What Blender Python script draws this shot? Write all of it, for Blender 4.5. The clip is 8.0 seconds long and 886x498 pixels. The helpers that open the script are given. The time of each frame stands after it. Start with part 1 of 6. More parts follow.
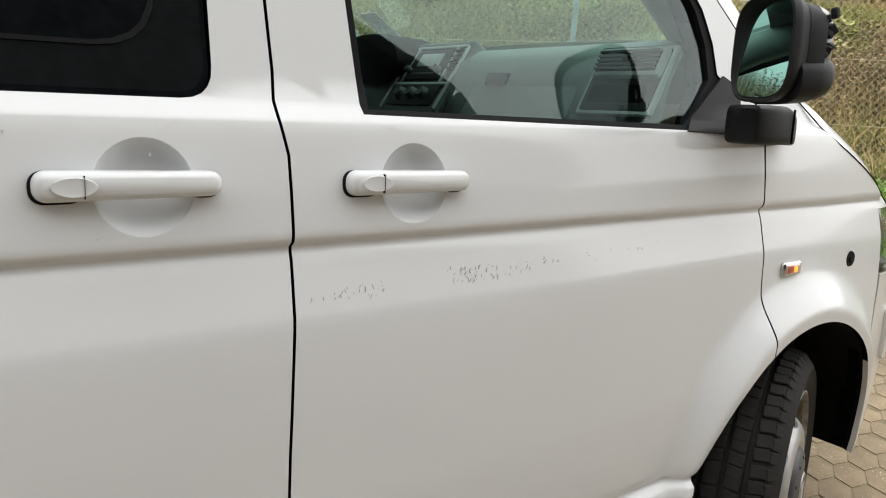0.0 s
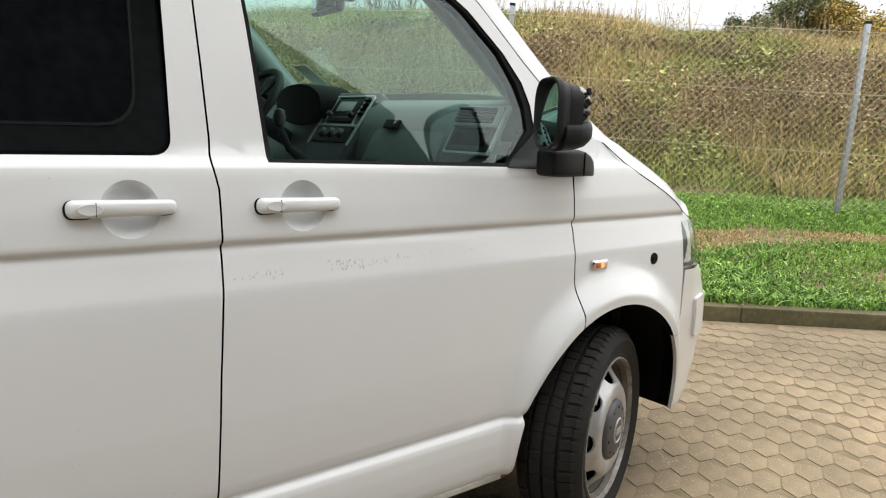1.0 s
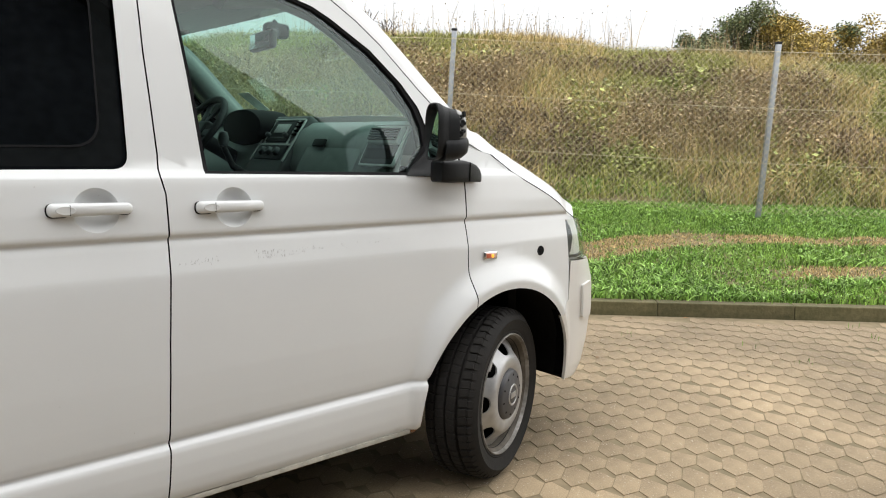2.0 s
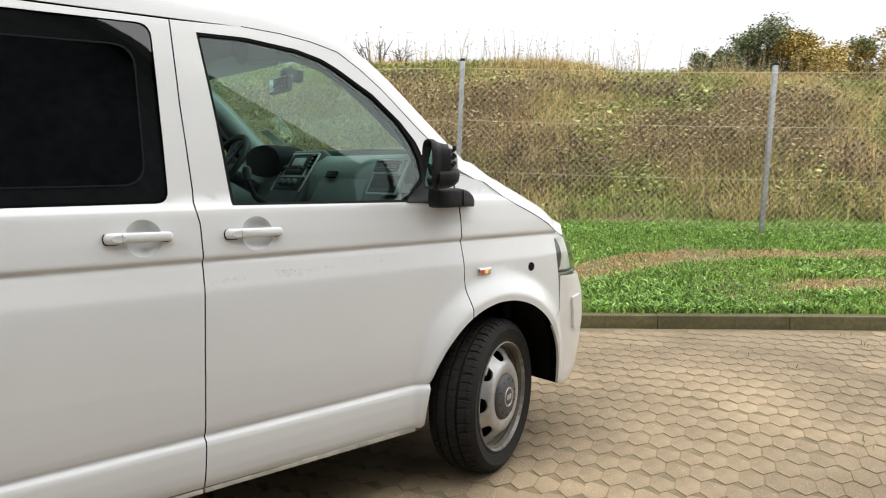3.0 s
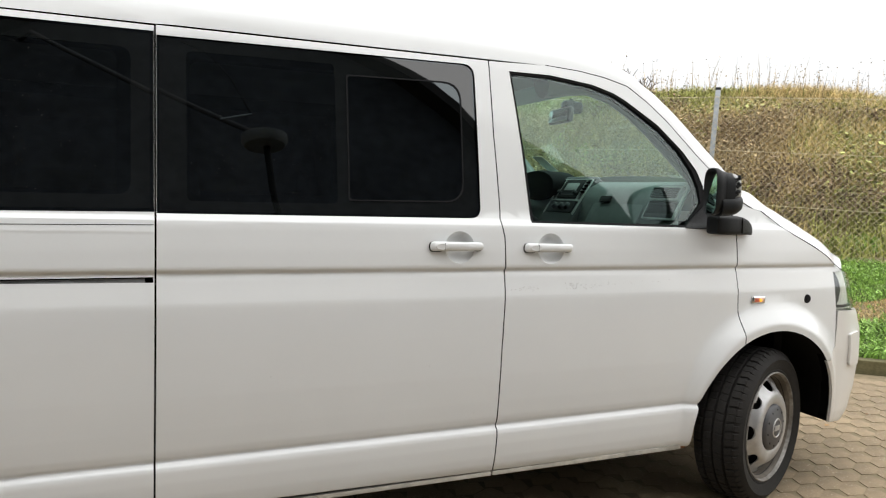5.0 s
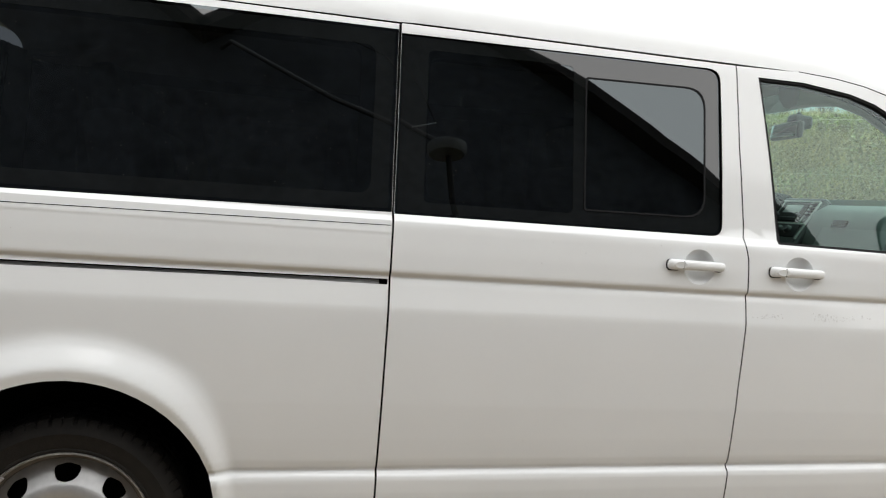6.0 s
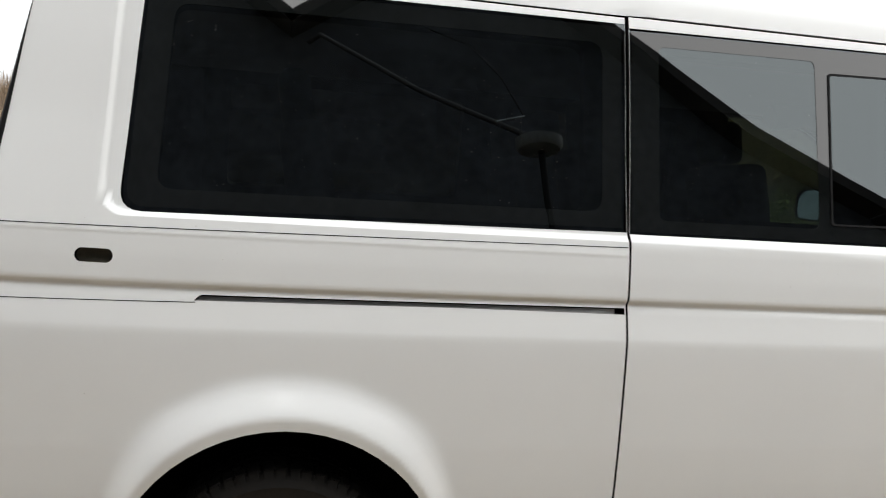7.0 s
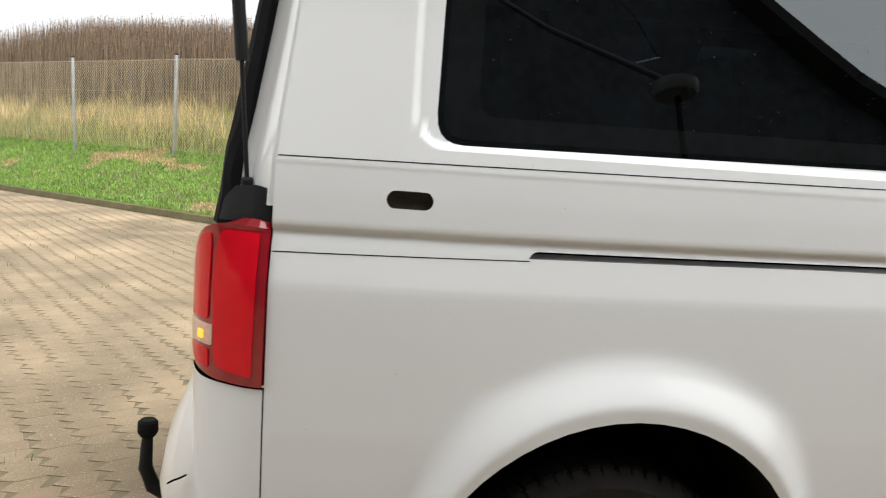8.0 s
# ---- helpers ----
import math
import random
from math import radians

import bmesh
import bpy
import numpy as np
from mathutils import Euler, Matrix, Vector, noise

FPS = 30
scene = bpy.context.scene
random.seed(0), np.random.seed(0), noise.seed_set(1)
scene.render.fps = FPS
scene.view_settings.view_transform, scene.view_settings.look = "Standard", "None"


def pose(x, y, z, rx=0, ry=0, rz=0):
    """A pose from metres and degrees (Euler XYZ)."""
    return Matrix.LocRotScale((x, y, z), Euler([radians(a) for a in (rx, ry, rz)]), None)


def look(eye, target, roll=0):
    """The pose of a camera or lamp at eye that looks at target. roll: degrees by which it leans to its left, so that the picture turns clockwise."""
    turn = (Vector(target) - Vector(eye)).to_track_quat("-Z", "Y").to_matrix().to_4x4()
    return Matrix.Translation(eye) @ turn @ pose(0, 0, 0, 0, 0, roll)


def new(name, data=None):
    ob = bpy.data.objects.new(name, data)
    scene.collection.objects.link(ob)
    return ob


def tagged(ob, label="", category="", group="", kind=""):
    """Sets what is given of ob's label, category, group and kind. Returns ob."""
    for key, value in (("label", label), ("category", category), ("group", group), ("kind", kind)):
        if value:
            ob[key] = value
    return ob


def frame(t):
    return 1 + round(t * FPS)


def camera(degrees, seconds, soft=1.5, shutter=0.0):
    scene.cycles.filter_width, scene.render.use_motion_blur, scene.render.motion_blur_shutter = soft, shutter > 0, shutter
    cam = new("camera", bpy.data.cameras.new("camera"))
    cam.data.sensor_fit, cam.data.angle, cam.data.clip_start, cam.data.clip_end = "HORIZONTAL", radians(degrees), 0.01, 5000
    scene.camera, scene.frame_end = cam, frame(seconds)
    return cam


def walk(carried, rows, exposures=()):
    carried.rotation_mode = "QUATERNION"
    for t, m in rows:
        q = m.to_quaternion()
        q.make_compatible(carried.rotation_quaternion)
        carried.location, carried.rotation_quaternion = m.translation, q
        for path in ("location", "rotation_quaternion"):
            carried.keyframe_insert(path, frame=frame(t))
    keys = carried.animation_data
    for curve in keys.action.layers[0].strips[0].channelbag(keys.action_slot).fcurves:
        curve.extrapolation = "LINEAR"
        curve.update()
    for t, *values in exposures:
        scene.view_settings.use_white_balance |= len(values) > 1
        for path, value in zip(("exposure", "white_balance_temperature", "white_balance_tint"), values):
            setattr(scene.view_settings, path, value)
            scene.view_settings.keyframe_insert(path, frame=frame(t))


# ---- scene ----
cam = camera(61.1, 8.0, soft=1.05, shutter=0.12)
PATH = [
    (0, (-1.761, -0.873, 1.21), (-0.596, 0.711, 0.845), 2.4),
    (0.3, (-1.789, -1.068, 1.236), (-0.684, 0.550, 0.839), 2.17),
    (0.5, (-1.823, -1.192, 1.253), (-0.718, 0.429, 0.863), 2.1),
    (0.8, (-1.905, -1.362, 1.275), (-0.721, 0.210, 0.924), 2.29),
    (1, (-1.965, -1.47, 1.286), (-0.72, 0.063, 0.97), 2.4),
    (1.5, (-2.055, -1.728, 1.295), (-0.755, -0.234, 1.011), 2.1),
    (1.7, (-2.067, -1.822, 1.284), (-0.763, -0.332, 1.002), 1.9),
    (2.8, (-2.292, -2.249, 1.299), (-0.965, -0.767, 1.093), -0.4),
    (3, (-2.283, -2.28, 1.312), (-1.006, -0.755, 1.104), -0.0),
    (3.5, (-2.29, -2.405, 1.304), (-1.157, -0.77, 1.091), 0.4),
    (4, (-2.389, -2.427, 1.307), (-1.345, -0.732, 1.118), 0.5),
    (4.2, (-2.429, -2.411, 1.302), (-1.421, -0.693, 1.123), 0.7),
    (5.5, (-2.741, -2.338, 1.283), (-2.143, -0.434, 1.151), 3.1),
    (6, (-2.863, -2.155, 1.246), (-2.427, -0.207, 1.128), 4.4),
    (6.5, (-3.021, -1.96, 1.247), (-2.663, 0.006, 1.165), 4.2),
    (7, (-3.369, -1.793, 1.296), (-2.995, 0.166, 1.136), 3.6),
    (7.5, (-3.66, -1.565, 1.201), (-3.34, 0.403, 1.036), 4.0),
    (8, (-4.008, -1.311, 1.195), (-3.656, 0.64, 0.926), 4.0),
]
walk(cam, [(t, look(eye, target, roll)) for t, eye, target, roll in PATH], exposures=[(0.0, 1.60), (0.5, 1.66), (1.5, 1.70), (3.0, 1.70), (3.5, 1.72), (4.2, 1.72), (5.5, 1.72), (6.5, 1.78), (7.0, 1.79), (7.5, 1.88), (8.0, 1.84)])

# ---- light: overcast autumn day ----
world = bpy.data.worlds.new("overcast_sky")
scene.world = world
world.use_nodes = True
wn, wl = world.node_tree.nodes, world.node_tree.links
sky = wn.new("ShaderNodeTexSky")
sky.sky_type = "NISHITA"
sky.sun_disc = False
sky.sun_elevation, sky.sun_rotation = radians(38), radians(200)
sky.air_density, sky.dust_density = 1.0, 4.0
grey = wn.new("ShaderNodeHueSaturation")
grey.inputs["Saturation"].default_value = 0.12
cloud = wn.new("ShaderNodeMixRGB")
cloud.inputs["Fac"].default_value = 0.85
cloud.inputs["Color2"].default_value = (5.0, 5.1, 5.2, 1)
wl.new(sky.outputs["Color"], grey.inputs["Color"])
wl.new(grey.outputs["Color"], cloud.inputs["Color1"])
# under cloud the sky grows brighter from the horizon to the zenith
where, axes, rise, brighten = (wn.new(k) for k in ("ShaderNodeTexCoord", "ShaderNodeSeparateXYZ", "ShaderNodeMapRange", "ShaderNodeVectorMath"))
rise.inputs["To Min"].default_value, rise.inputs["To Max"].default_value = 0.53, 0.60
brighten.operation = "SCALE"
wl.new(where.outputs["Generated"], axes.inputs[0])
wl.new(axes.outputs["Z"], rise.inputs["Value"])
wl.new(cloud.outputs["Color"], brighten.inputs[0])
wl.new(rise.outputs["Result"], brighten.inputs["Scale"])
wl.new(brighten.outputs["Vector"], wn["Background"].inputs["Color"])
wn["Background"].inputs["Strength"].default_value = 0.125
sun_data = bpy.data.lights.new("sun", "SUN")
sun_data.energy, sun_data.angle, sun_data.color = 1.65, radians(160), (1.0, 0.98, 0.95)
sun = new("sun", sun_data)
sun.matrix_world = look((0, 0, 20), (-0.25, 0.79, 19.44))

# ---- materials ----
def material(name, color, rough=0.5, metal=0.0, spots=0.15, scale=30.0, bump=0.0, bump_scale=200.0, coat=0.0, color2=None, coarse=2.0, **more):
    """A surface with two scales of colour variation and fine relief."""
    m = bpy.data.materials.new(name)
    m.use_nodes = True
    n, l = m.node_tree.nodes, m.node_tree.links
    b = n["Principled BSDF"]
    b.inputs["Roughness"].default_value, b.inputs["Metallic"].default_value = rough, metal
    b.inputs["Coat Weight"].default_value, b.inputs["Coat Roughness"].default_value = coat, 0.03
    co = n.new("ShaderNodeTexCoord")
    fine, big = n.new("ShaderNodeTexNoise"), n.new("ShaderNodeTexNoise")
    fine.inputs["Scale"].default_value, big.inputs["Scale"].default_value = scale, coarse
    fine.inputs["Detail"].default_value = big.inputs["Detail"].default_value = 5
    add = n.new("ShaderNodeMath")
    add.operation = "MULTIPLY_ADD"
    add.inputs[1].default_value = 0.5
    half = n.new("ShaderNodeMath")
    half.operation = "MULTIPLY"
    half.inputs[1].default_value = 0.5
    ramp = n.new("ShaderNodeValToRGB")
    dark = color2 or tuple(c * (1 - spots * 2) for c in color)
    light = color if color2 else tuple(min(1, c * (1 + spots)) for c in color)
    ramp.color_ramp.elements[0].color, ramp.color_ramp.elements[1].color = (*dark, 1), (*light, 1)
    ramp.color_ramp.elements[0].position, ramp.color_ramp.elements[1].position = 0.3, 0.7
    for tex in (fine, big):
        l.new(co.outputs["Object"], tex.inputs["Vector"])
    l.new(big.outputs["Fac"], half.inputs[0])
    l.new(fine.outputs["Fac"], add.inputs[0])
    l.new(half.outputs[0], add.inputs[2])
    l.new(add.outputs[0], ramp.inputs["Fac"])
    l.new(ramp.outputs["Color"], b.inputs["Base Color"])
    if bump:
        tex, bp = n.new("ShaderNodeTexNoise"), n.new("ShaderNodeBump")
        tex.inputs["Scale"].default_value, tex.inputs["Detail"].default_value = bump_scale, 4
        bp.inputs["Strength"].default_value, bp.inputs["Distance"].default_value = bump, 0.004
        l.new(co.outputs["Object"], tex.inputs["Vector"])
        l.new(tex.outputs["Fac"], bp.inputs["Height"])
        l.new(bp.outputs["Normal"], b.inputs["Normal"])
    for key, value in more.items():
        b.inputs[key.replace("_", " ")].default_value = value
    return m


def by_piece(m, low, high, node="ShaderNodeObjectInfo", out="Random"):
    """Lets the colour differ from piece to piece: multiplies the base colour by low to high."""
    n, l = m.node_tree.nodes, m.node_tree.links
    b = n["Principled BSDF"]
    src = b.inputs["Base Color"].links[0].from_socket
    info, span, mix = n.new(node), n.new("ShaderNodeMapRange"), n.new("ShaderNodeVectorMath")
    span.inputs["To Min"].default_value, span.inputs["To Max"].default_value = low, high
    mix.operation = "SCALE"
    l.new(info.outputs[out], span.inputs["Value"])
    l.new(src, mix.inputs[0])
    l.new(span.outputs["Result"], mix.inputs["Scale"])
    l.new(mix.outputs["Vector"], b.inputs["Base Color"])
    return m


def glass(name, tint, base=0.05, sheen=(0.80, 0.84, 0.88)):
    m = bpy.data.materials.new(name)
    m.use_nodes = True
    n, l = m.node_tree.nodes, m.node_tree.links
    n.remove(n["Principled BSDF"])
    clear, shine, mix, fr = (n.new(k) for k in ("ShaderNodeBsdfTransparent", "ShaderNodeBsdfGlossy", "ShaderNodeMixShader", "ShaderNodeLayerWeight"))
    power, scale = n.new("ShaderNodeMath"), n.new("ShaderNodeMath")
    power.operation, scale.operation = "POWER", "MULTIPLY_ADD"
    power.inputs[1].default_value, scale.inputs[1].default_value, scale.inputs[2].default_value = 4.6, 0.95, base
    clear.inputs["Color"].default_value = (*tint, 1)
    shine.inputs["Roughness"].default_value = 0.005
    shine.inputs["Color"].default_value = (*sheen, 1)
    fr.inputs["Blend"].default_value = 0.5
    l.new(fr.outputs["Facing"], power.inputs[0])
    l.new(power.outputs[0], scale.inputs[0])
    l.new(scale.outputs[0], mix.inputs["Fac"])
    l.new(clear.outputs["BSDF"], mix.inputs[1])
    l.new(shine.outputs["BSDF"], mix.inputs[2])
    l.new(mix.outputs["Shader"], n["Material Output"].inputs["Surface"])
    return m


def lit(name, color, strength):
    m = material(name, color, 0.3)
    b = m.node_tree.nodes["Principled BSDF"]
    b.inputs["Emission Color"].default_value, b.inputs["Emission Strength"].default_value = (*color, 1), strength
    return m


PAINT = material("white_car_paint", (0.675, 0.688, 0.692), 0.55, spots=0.02, scale=3, coarse=0.8, bump=0.012, bump_scale=900, coat=0.75, Specular_IOR_Level=0.2, Coat_Roughness=0.10)
BUMPER_WHITE = material("white_bumper_plastic", (0.66, 0.65, 0.625), 0.42, spots=0.02, scale=5, coat=0.5)
RUBBER = material("black_rubber", (0.007, 0.007, 0.008), 0.75, spots=0.2, bump=0.1, Specular_IOR_Level=0.15)
# flat black put into gaps and hollows for shade; caps and slats share it
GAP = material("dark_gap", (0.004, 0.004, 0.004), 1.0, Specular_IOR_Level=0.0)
TRIM = material("black_plastic_trim", (0.011, 0.012, 0.013), 0.55, spots=0.15, scale=80, bump=0.15, bump_scale=1200, Specular_IOR_Level=0.22)
GREYTRIM = material("dark_grey_textured_plastic", (0.042, 0.046, 0.048), 0.5, spots=0.15, scale=60, bump=0.2, bump_scale=1500)
DASH = material("grey_green_dashboard_plastic", (0.17, 0.20, 0.192), 0.5, spots=0.1, scale=40, bump=0.2, bump_scale=1500)
DASHLIGHT = material("silver_grey_dashboard_trim", (0.42, 0.44, 0.43), 0.4, spots=0.08)
LINING = material("grey_roof_lining", (0.30, 0.31, 0.30), 0.9, spots=0.05, bump=0.2)
CLOTH = material("dark_seat_cloth", (0.03, 0.031, 0.034), 0.95, spots=0.3, scale=200)
TYRE = material("tyre_rubber", (0.009, 0.009, 0.009), 0.8, spots=0.3, scale=40, bump=0.3, bump_scale=150, color2=(0.020, 0.018, 0.016), Specular_IOR_Level=0.25)
RIM = material("silver_steel_wheel", (0.42, 0.42, 0.42), 0.42, metal=0.55, spots=0.12, scale=30, coarse=8)
RIMRUST = material("dirty_rim_well", (0.15, 0.13, 0.105), 0.7, metal=0.2, spots=0.35, scale=45, color2=(0.05, 0.043, 0.035), coarse=9)
RIMLIP = material("dirty_rim_lip", (0.40, 0.39, 0.37), 0.5, metal=0.4, spots=0.3, scale=50, color2=(0.10, 0.085, 0.07), coarse=10)
HUBGREY = material("grey_hub_cap", (0.055, 0.055, 0.06), 0.5, spots=0.15)
CHROME = material("chrome", (0.6, 0.6, 0.6), 0.15, metal=1.0, spots=0.05)
MIRROR = material("mirror_glass", (0.75, 0.85, 0.83), 0.01, metal=1.0, spots=0.0)
CLEAR = glass("clear_green_glass", (0.67, 0.86, 0.80), 0.06, (0.74, 0.84, 0.83))
LENS = glass("clear_lamp_lens", (0.85, 0.87, 0.85))
PRIVACY = glass("privacy_glass", (0.045, 0.051, 0.057), 0.080, (0.76, 0.85, 0.88))
FRIT = material("printed_glass_border", (0.0045, 0.0055, 0.0055), 0.02, spots=0.05, Specular_IOR_Level=0.72)
DUST = material("pale_dust", (0.085, 0.08, 0.075), 0.9)
RAILGREY = material("grey_slide_rail", (0.30, 0.30, 0.29), 0.6, spots=0.2, scale=30)
PAPER = material("printed_paper", (0.82, 0.84, 0.80), 0.7, spots=0.2, scale=60)
SHARD = material("pale_broken_plastic", (0.27, 0.27, 0.26), 0.35, spots=0.25, scale=40, coat=0.4)
AMBER = lit("amber_indicator", (0.95, 0.35, 0.03), 0.45)
BOOMGREY = material("grey_painted_metal", (0.20, 0.21, 0.22), 0.5, spots=0.15)
INDICLEAR = material("indicator_lens", (0.65, 0.42, 0.33), 0.15, spots=0.2, scale=150, coat=1.0)
REDLENS = material("red_tail_lens", (0.60, 0.002, 0.012), 0.14, spots=0.1, scale=20, coat=0.3, Specular_IOR_Level=0.3)
REDDARK = material("dark_red_tail_lens", (0.26, 0.003, 0.010), 0.12, spots=0.1, coat=1.0)
RUST = material("rust", (0.22, 0.09, 0.03), 0.9, spots=0.4, scale=80)
BLACKSPOT = material("bare_scratch", (0.50, 0.49, 0.48), 0.7, spots=0.4, scale=300)
HOLLOW = material("dusty_hollow", (0.13, 0.115, 0.085), 0.9, spots=0.3, scale=40)
SILL = material("dirty_sill", (0.45, 0.43, 0.38), 0.6, spots=0.25, scale=25)
UNDER = material("underbody_black", (0.008, 0.008, 0.008), 0.9, spots=0.3, Specular_IOR_Level=0.12)
GALV = material("galvanised_steel", (0.30, 0.32, 0.34), 0.45, metal=0.6, spots=0.12, scale=25, coarse=6)
WIRE = material("galvanised_wire", (0.60, 0.53, 0.37), 0.6, metal=0.0, spots=0.15)
def grit(m, amount=0.655):
    """Pale grains and dark pores scattered over a concrete surface."""
    n, l = m.node_tree.nodes, m.node_tree.links
    b = n["Principled BSDF"]
    src = b.inputs["Base Color"].links[0].from_socket
    co, tex, ramp, mix = n.new("ShaderNodeNewGeometry"), n.new("ShaderNodeTexNoise"), n.new("ShaderNodeValToRGB"), n.new("ShaderNodeMixRGB")
    tex.inputs["Scale"].default_value, tex.inputs["Detail"].default_value = 120, 2.5
    ramp.color_ramp.elements[0].position, ramp.color_ramp.elements[1].position = amount, amount + 0.06
    stain, span = n.new("ShaderNodeTexNoise"), n.new("ShaderNodeMapRange")
    stain.inputs["Scale"].default_value, stain.inputs["Detail"].default_value = 0.9, 6
    span.inputs["From Min"].default_value, span.inputs["From Max"].default_value, span.inputs["To Min"].default_value, span.inputs["To Max"].default_value = 0.3, 0.7, 0.56, 1.24
    vary = n.new("ShaderNodeVectorMath")
    vary.operation = "SCALE"
    mix.inputs["Color2"].default_value = (0.52, 0.47, 0.37, 1)
    l.new(co.outputs["Position"], tex.inputs["Vector"])
    l.new(co.outputs["Position"], stain.inputs["Vector"])
    l.new(stain.outputs["Fac"], span.inputs["Value"])
    l.new(src, vary.inputs[0])
    l.new(span.outputs["Result"], vary.inputs["Scale"])
    l.new(tex.outputs["Fac"], ramp.inputs["Fac"])
    l.new(ramp.outputs["Color"], mix.inputs["Fac"])
    l.new(vary.outputs["Vector"], mix.inputs["Color1"])
    l.new(mix.outputs["Color"], b.inputs["Base Color"])
    return m


PAVER = grit(by_piece(material("tan_concrete_paver", (0.335, 0.254, 0.158), 0.9, spots=0.24, scale=170, coarse=6, bump=0.5, bump_scale=300), 0.955, 1.045))
PAVER_REST = grit(by_piece(material("tan_concrete_paver_joined", (0.335, 0.254, 0.158), 0.9, spots=0.24, scale=170, coarse=1.5, bump=0.5, bump_scale=300), 0.955, 1.045, "ShaderNodeNewGeometry", "Random Per Island"))
JOINT = material("joint_sand", (0.29, 0.225, 0.138), 0.95, spots=0.3, scale=14, color2=(0.12, 0.10, 0.055), coarse=1.6)
KERB = by_piece(material("mossy_concrete_kerb", (0.140, 0.118, 0.058), 0.9, spots=0.3, scale=30, coarse=4.0, bump=0.9, bump_scale=70, color2=(0.05, 0.05, 0.016)), 0.85, 1.1)
HEADLAMP = material("silver_lamp_housing", (0.78, 0.79, 0.74), 0.3, spots=0.08, scale=40)
SOIL = material("soil_and_dry_grass", (0.21, 0.16, 0.085), 0.95, spots=0.3, scale=18, bump=0.6, bump_scale=60, color2=(0.085, 0.077, 0.033))
BRICK = material("dark_grey_wall", (0.092, 0.102, 0.122), 0.9, spots=0.3, scale=8)
ROOFTILE = material("dark_roof_tiles", (0.05, 0.045, 0.045), 0.8, spots=0.3, scale=6)


def foliage(name, a, b, rough=0.7):
    m = by_piece(material(name, a, rough, color2=b, scale=3.0, coarse=0.35), 0.28, 1.72, "ShaderNodeNewGeometry", "Random Per Island")
    return m


LAWN = foliage("lawn_grass", (0.235, 0.375, 0.062), (0.14, 0.265, 0.042))
WEED = foliage("green_weeds", (0.31, 0.31, 0.085), (0.21, 0.215, 0.055))
STRAW = foliage("dry_straw_grass", (0.52, 0.395, 0.175), (0.38, 0.28, 0.12))
BROWN = foliage("brown_dead_stalks", (0.34, 0.25, 0.13), (0.21, 0.155, 0.08))
DRYLAWN = foliage("dry_lawn_grass", (0.55, 0.41, 0.20), (0.38, 0.265, 0.12))
INDIRED = material("orange_red_plastic", (0.55, 0.12, 0.06), 0.3)
LITTER = foliage("fallen_leaves", (0.30, 0.17, 0.06), (0.16, 0.09, 0.035))
DOCK = foliage("dark_brown_dock", (0.19, 0.13, 0.08), (0.115, 0.08, 0.048))
LAWNWEED = foliage("dandelion_green", (0.27, 0.42, 0.10), (0.15, 0.28, 0.05))
CLOVER = foliage("clover_green", (0.22, 0.36, 0.09), (0.16, 0.28, 0.06))
BROADLEAF = foliage("pale_green_leaves", (0.38, 0.40, 0.13), (0.22, 0.27, 0.07))
TREEGREEN = foliage("dark_green_leaves", (0.17, 0.20, 0.09), (0.105, 0.13, 0.06))
TREEYELLOW = foliage("yellow_autumn_leaves", (0.40, 0.27, 0.06), (0.22, 0.19, 0.05))
BARK = material("bark", (0.09, 0.07, 0.05), 0.9, spots=0.3, bump=0.5)

# ---- building tools ----
def part(name, bm, mat, parent=None, label="", smooth=True, m=None):
    """Links a bmesh as one mesh object under a thing or a part."""
    me = bpy.data.meshes.new(name)
    bm.to_mesh(me)
    bm.free()
    me.materials.append(mat)
    if smooth:
        me.shade_smooth()
        me.set_sharp_from_angle(angle=radians(40))
    ob = new(name, me)
    ob.parent = parent
    if m is not None:
        ob.matrix_basis = m
    return tagged(ob, label)


def from_lists(name, verts, faces, mat, parent=None, label="", smooth=False):
    me = bpy.data.meshes.new(name)
    me.from_pydata(verts, [], faces)
    me.materials.append(mat)
    if smooth:
        me.shade_smooth()
    ob = new(name, me)
    ob.parent = parent
    return tagged(ob, label)


def thing(name, label, category, group="", kind="", at=(0, 0, 0)):
    e = new(name)
    e.location = at
    e.empty_display_size = 0.1
    return tagged(e, label, category, group, kind)


def box(size, at=(0, 0, 0), bevel=0.0, seg=2, m=None):
    bm = bmesh.new()
    bmesh.ops.create_cube(bm, size=1)
    bmesh.ops.scale(bm, vec=size, verts=bm.verts)
    if bevel:
        bmesh.ops.bevel(bm, geom=bm.edges[:], offset=bevel, segments=seg, affect="EDGES", profile=0.6)
    if m is not None:
        bmesh.ops.transform(bm, matrix=m, verts=bm.verts)
    bmesh.ops.translate(bm, vec=at, verts=bm.verts)
    return bm


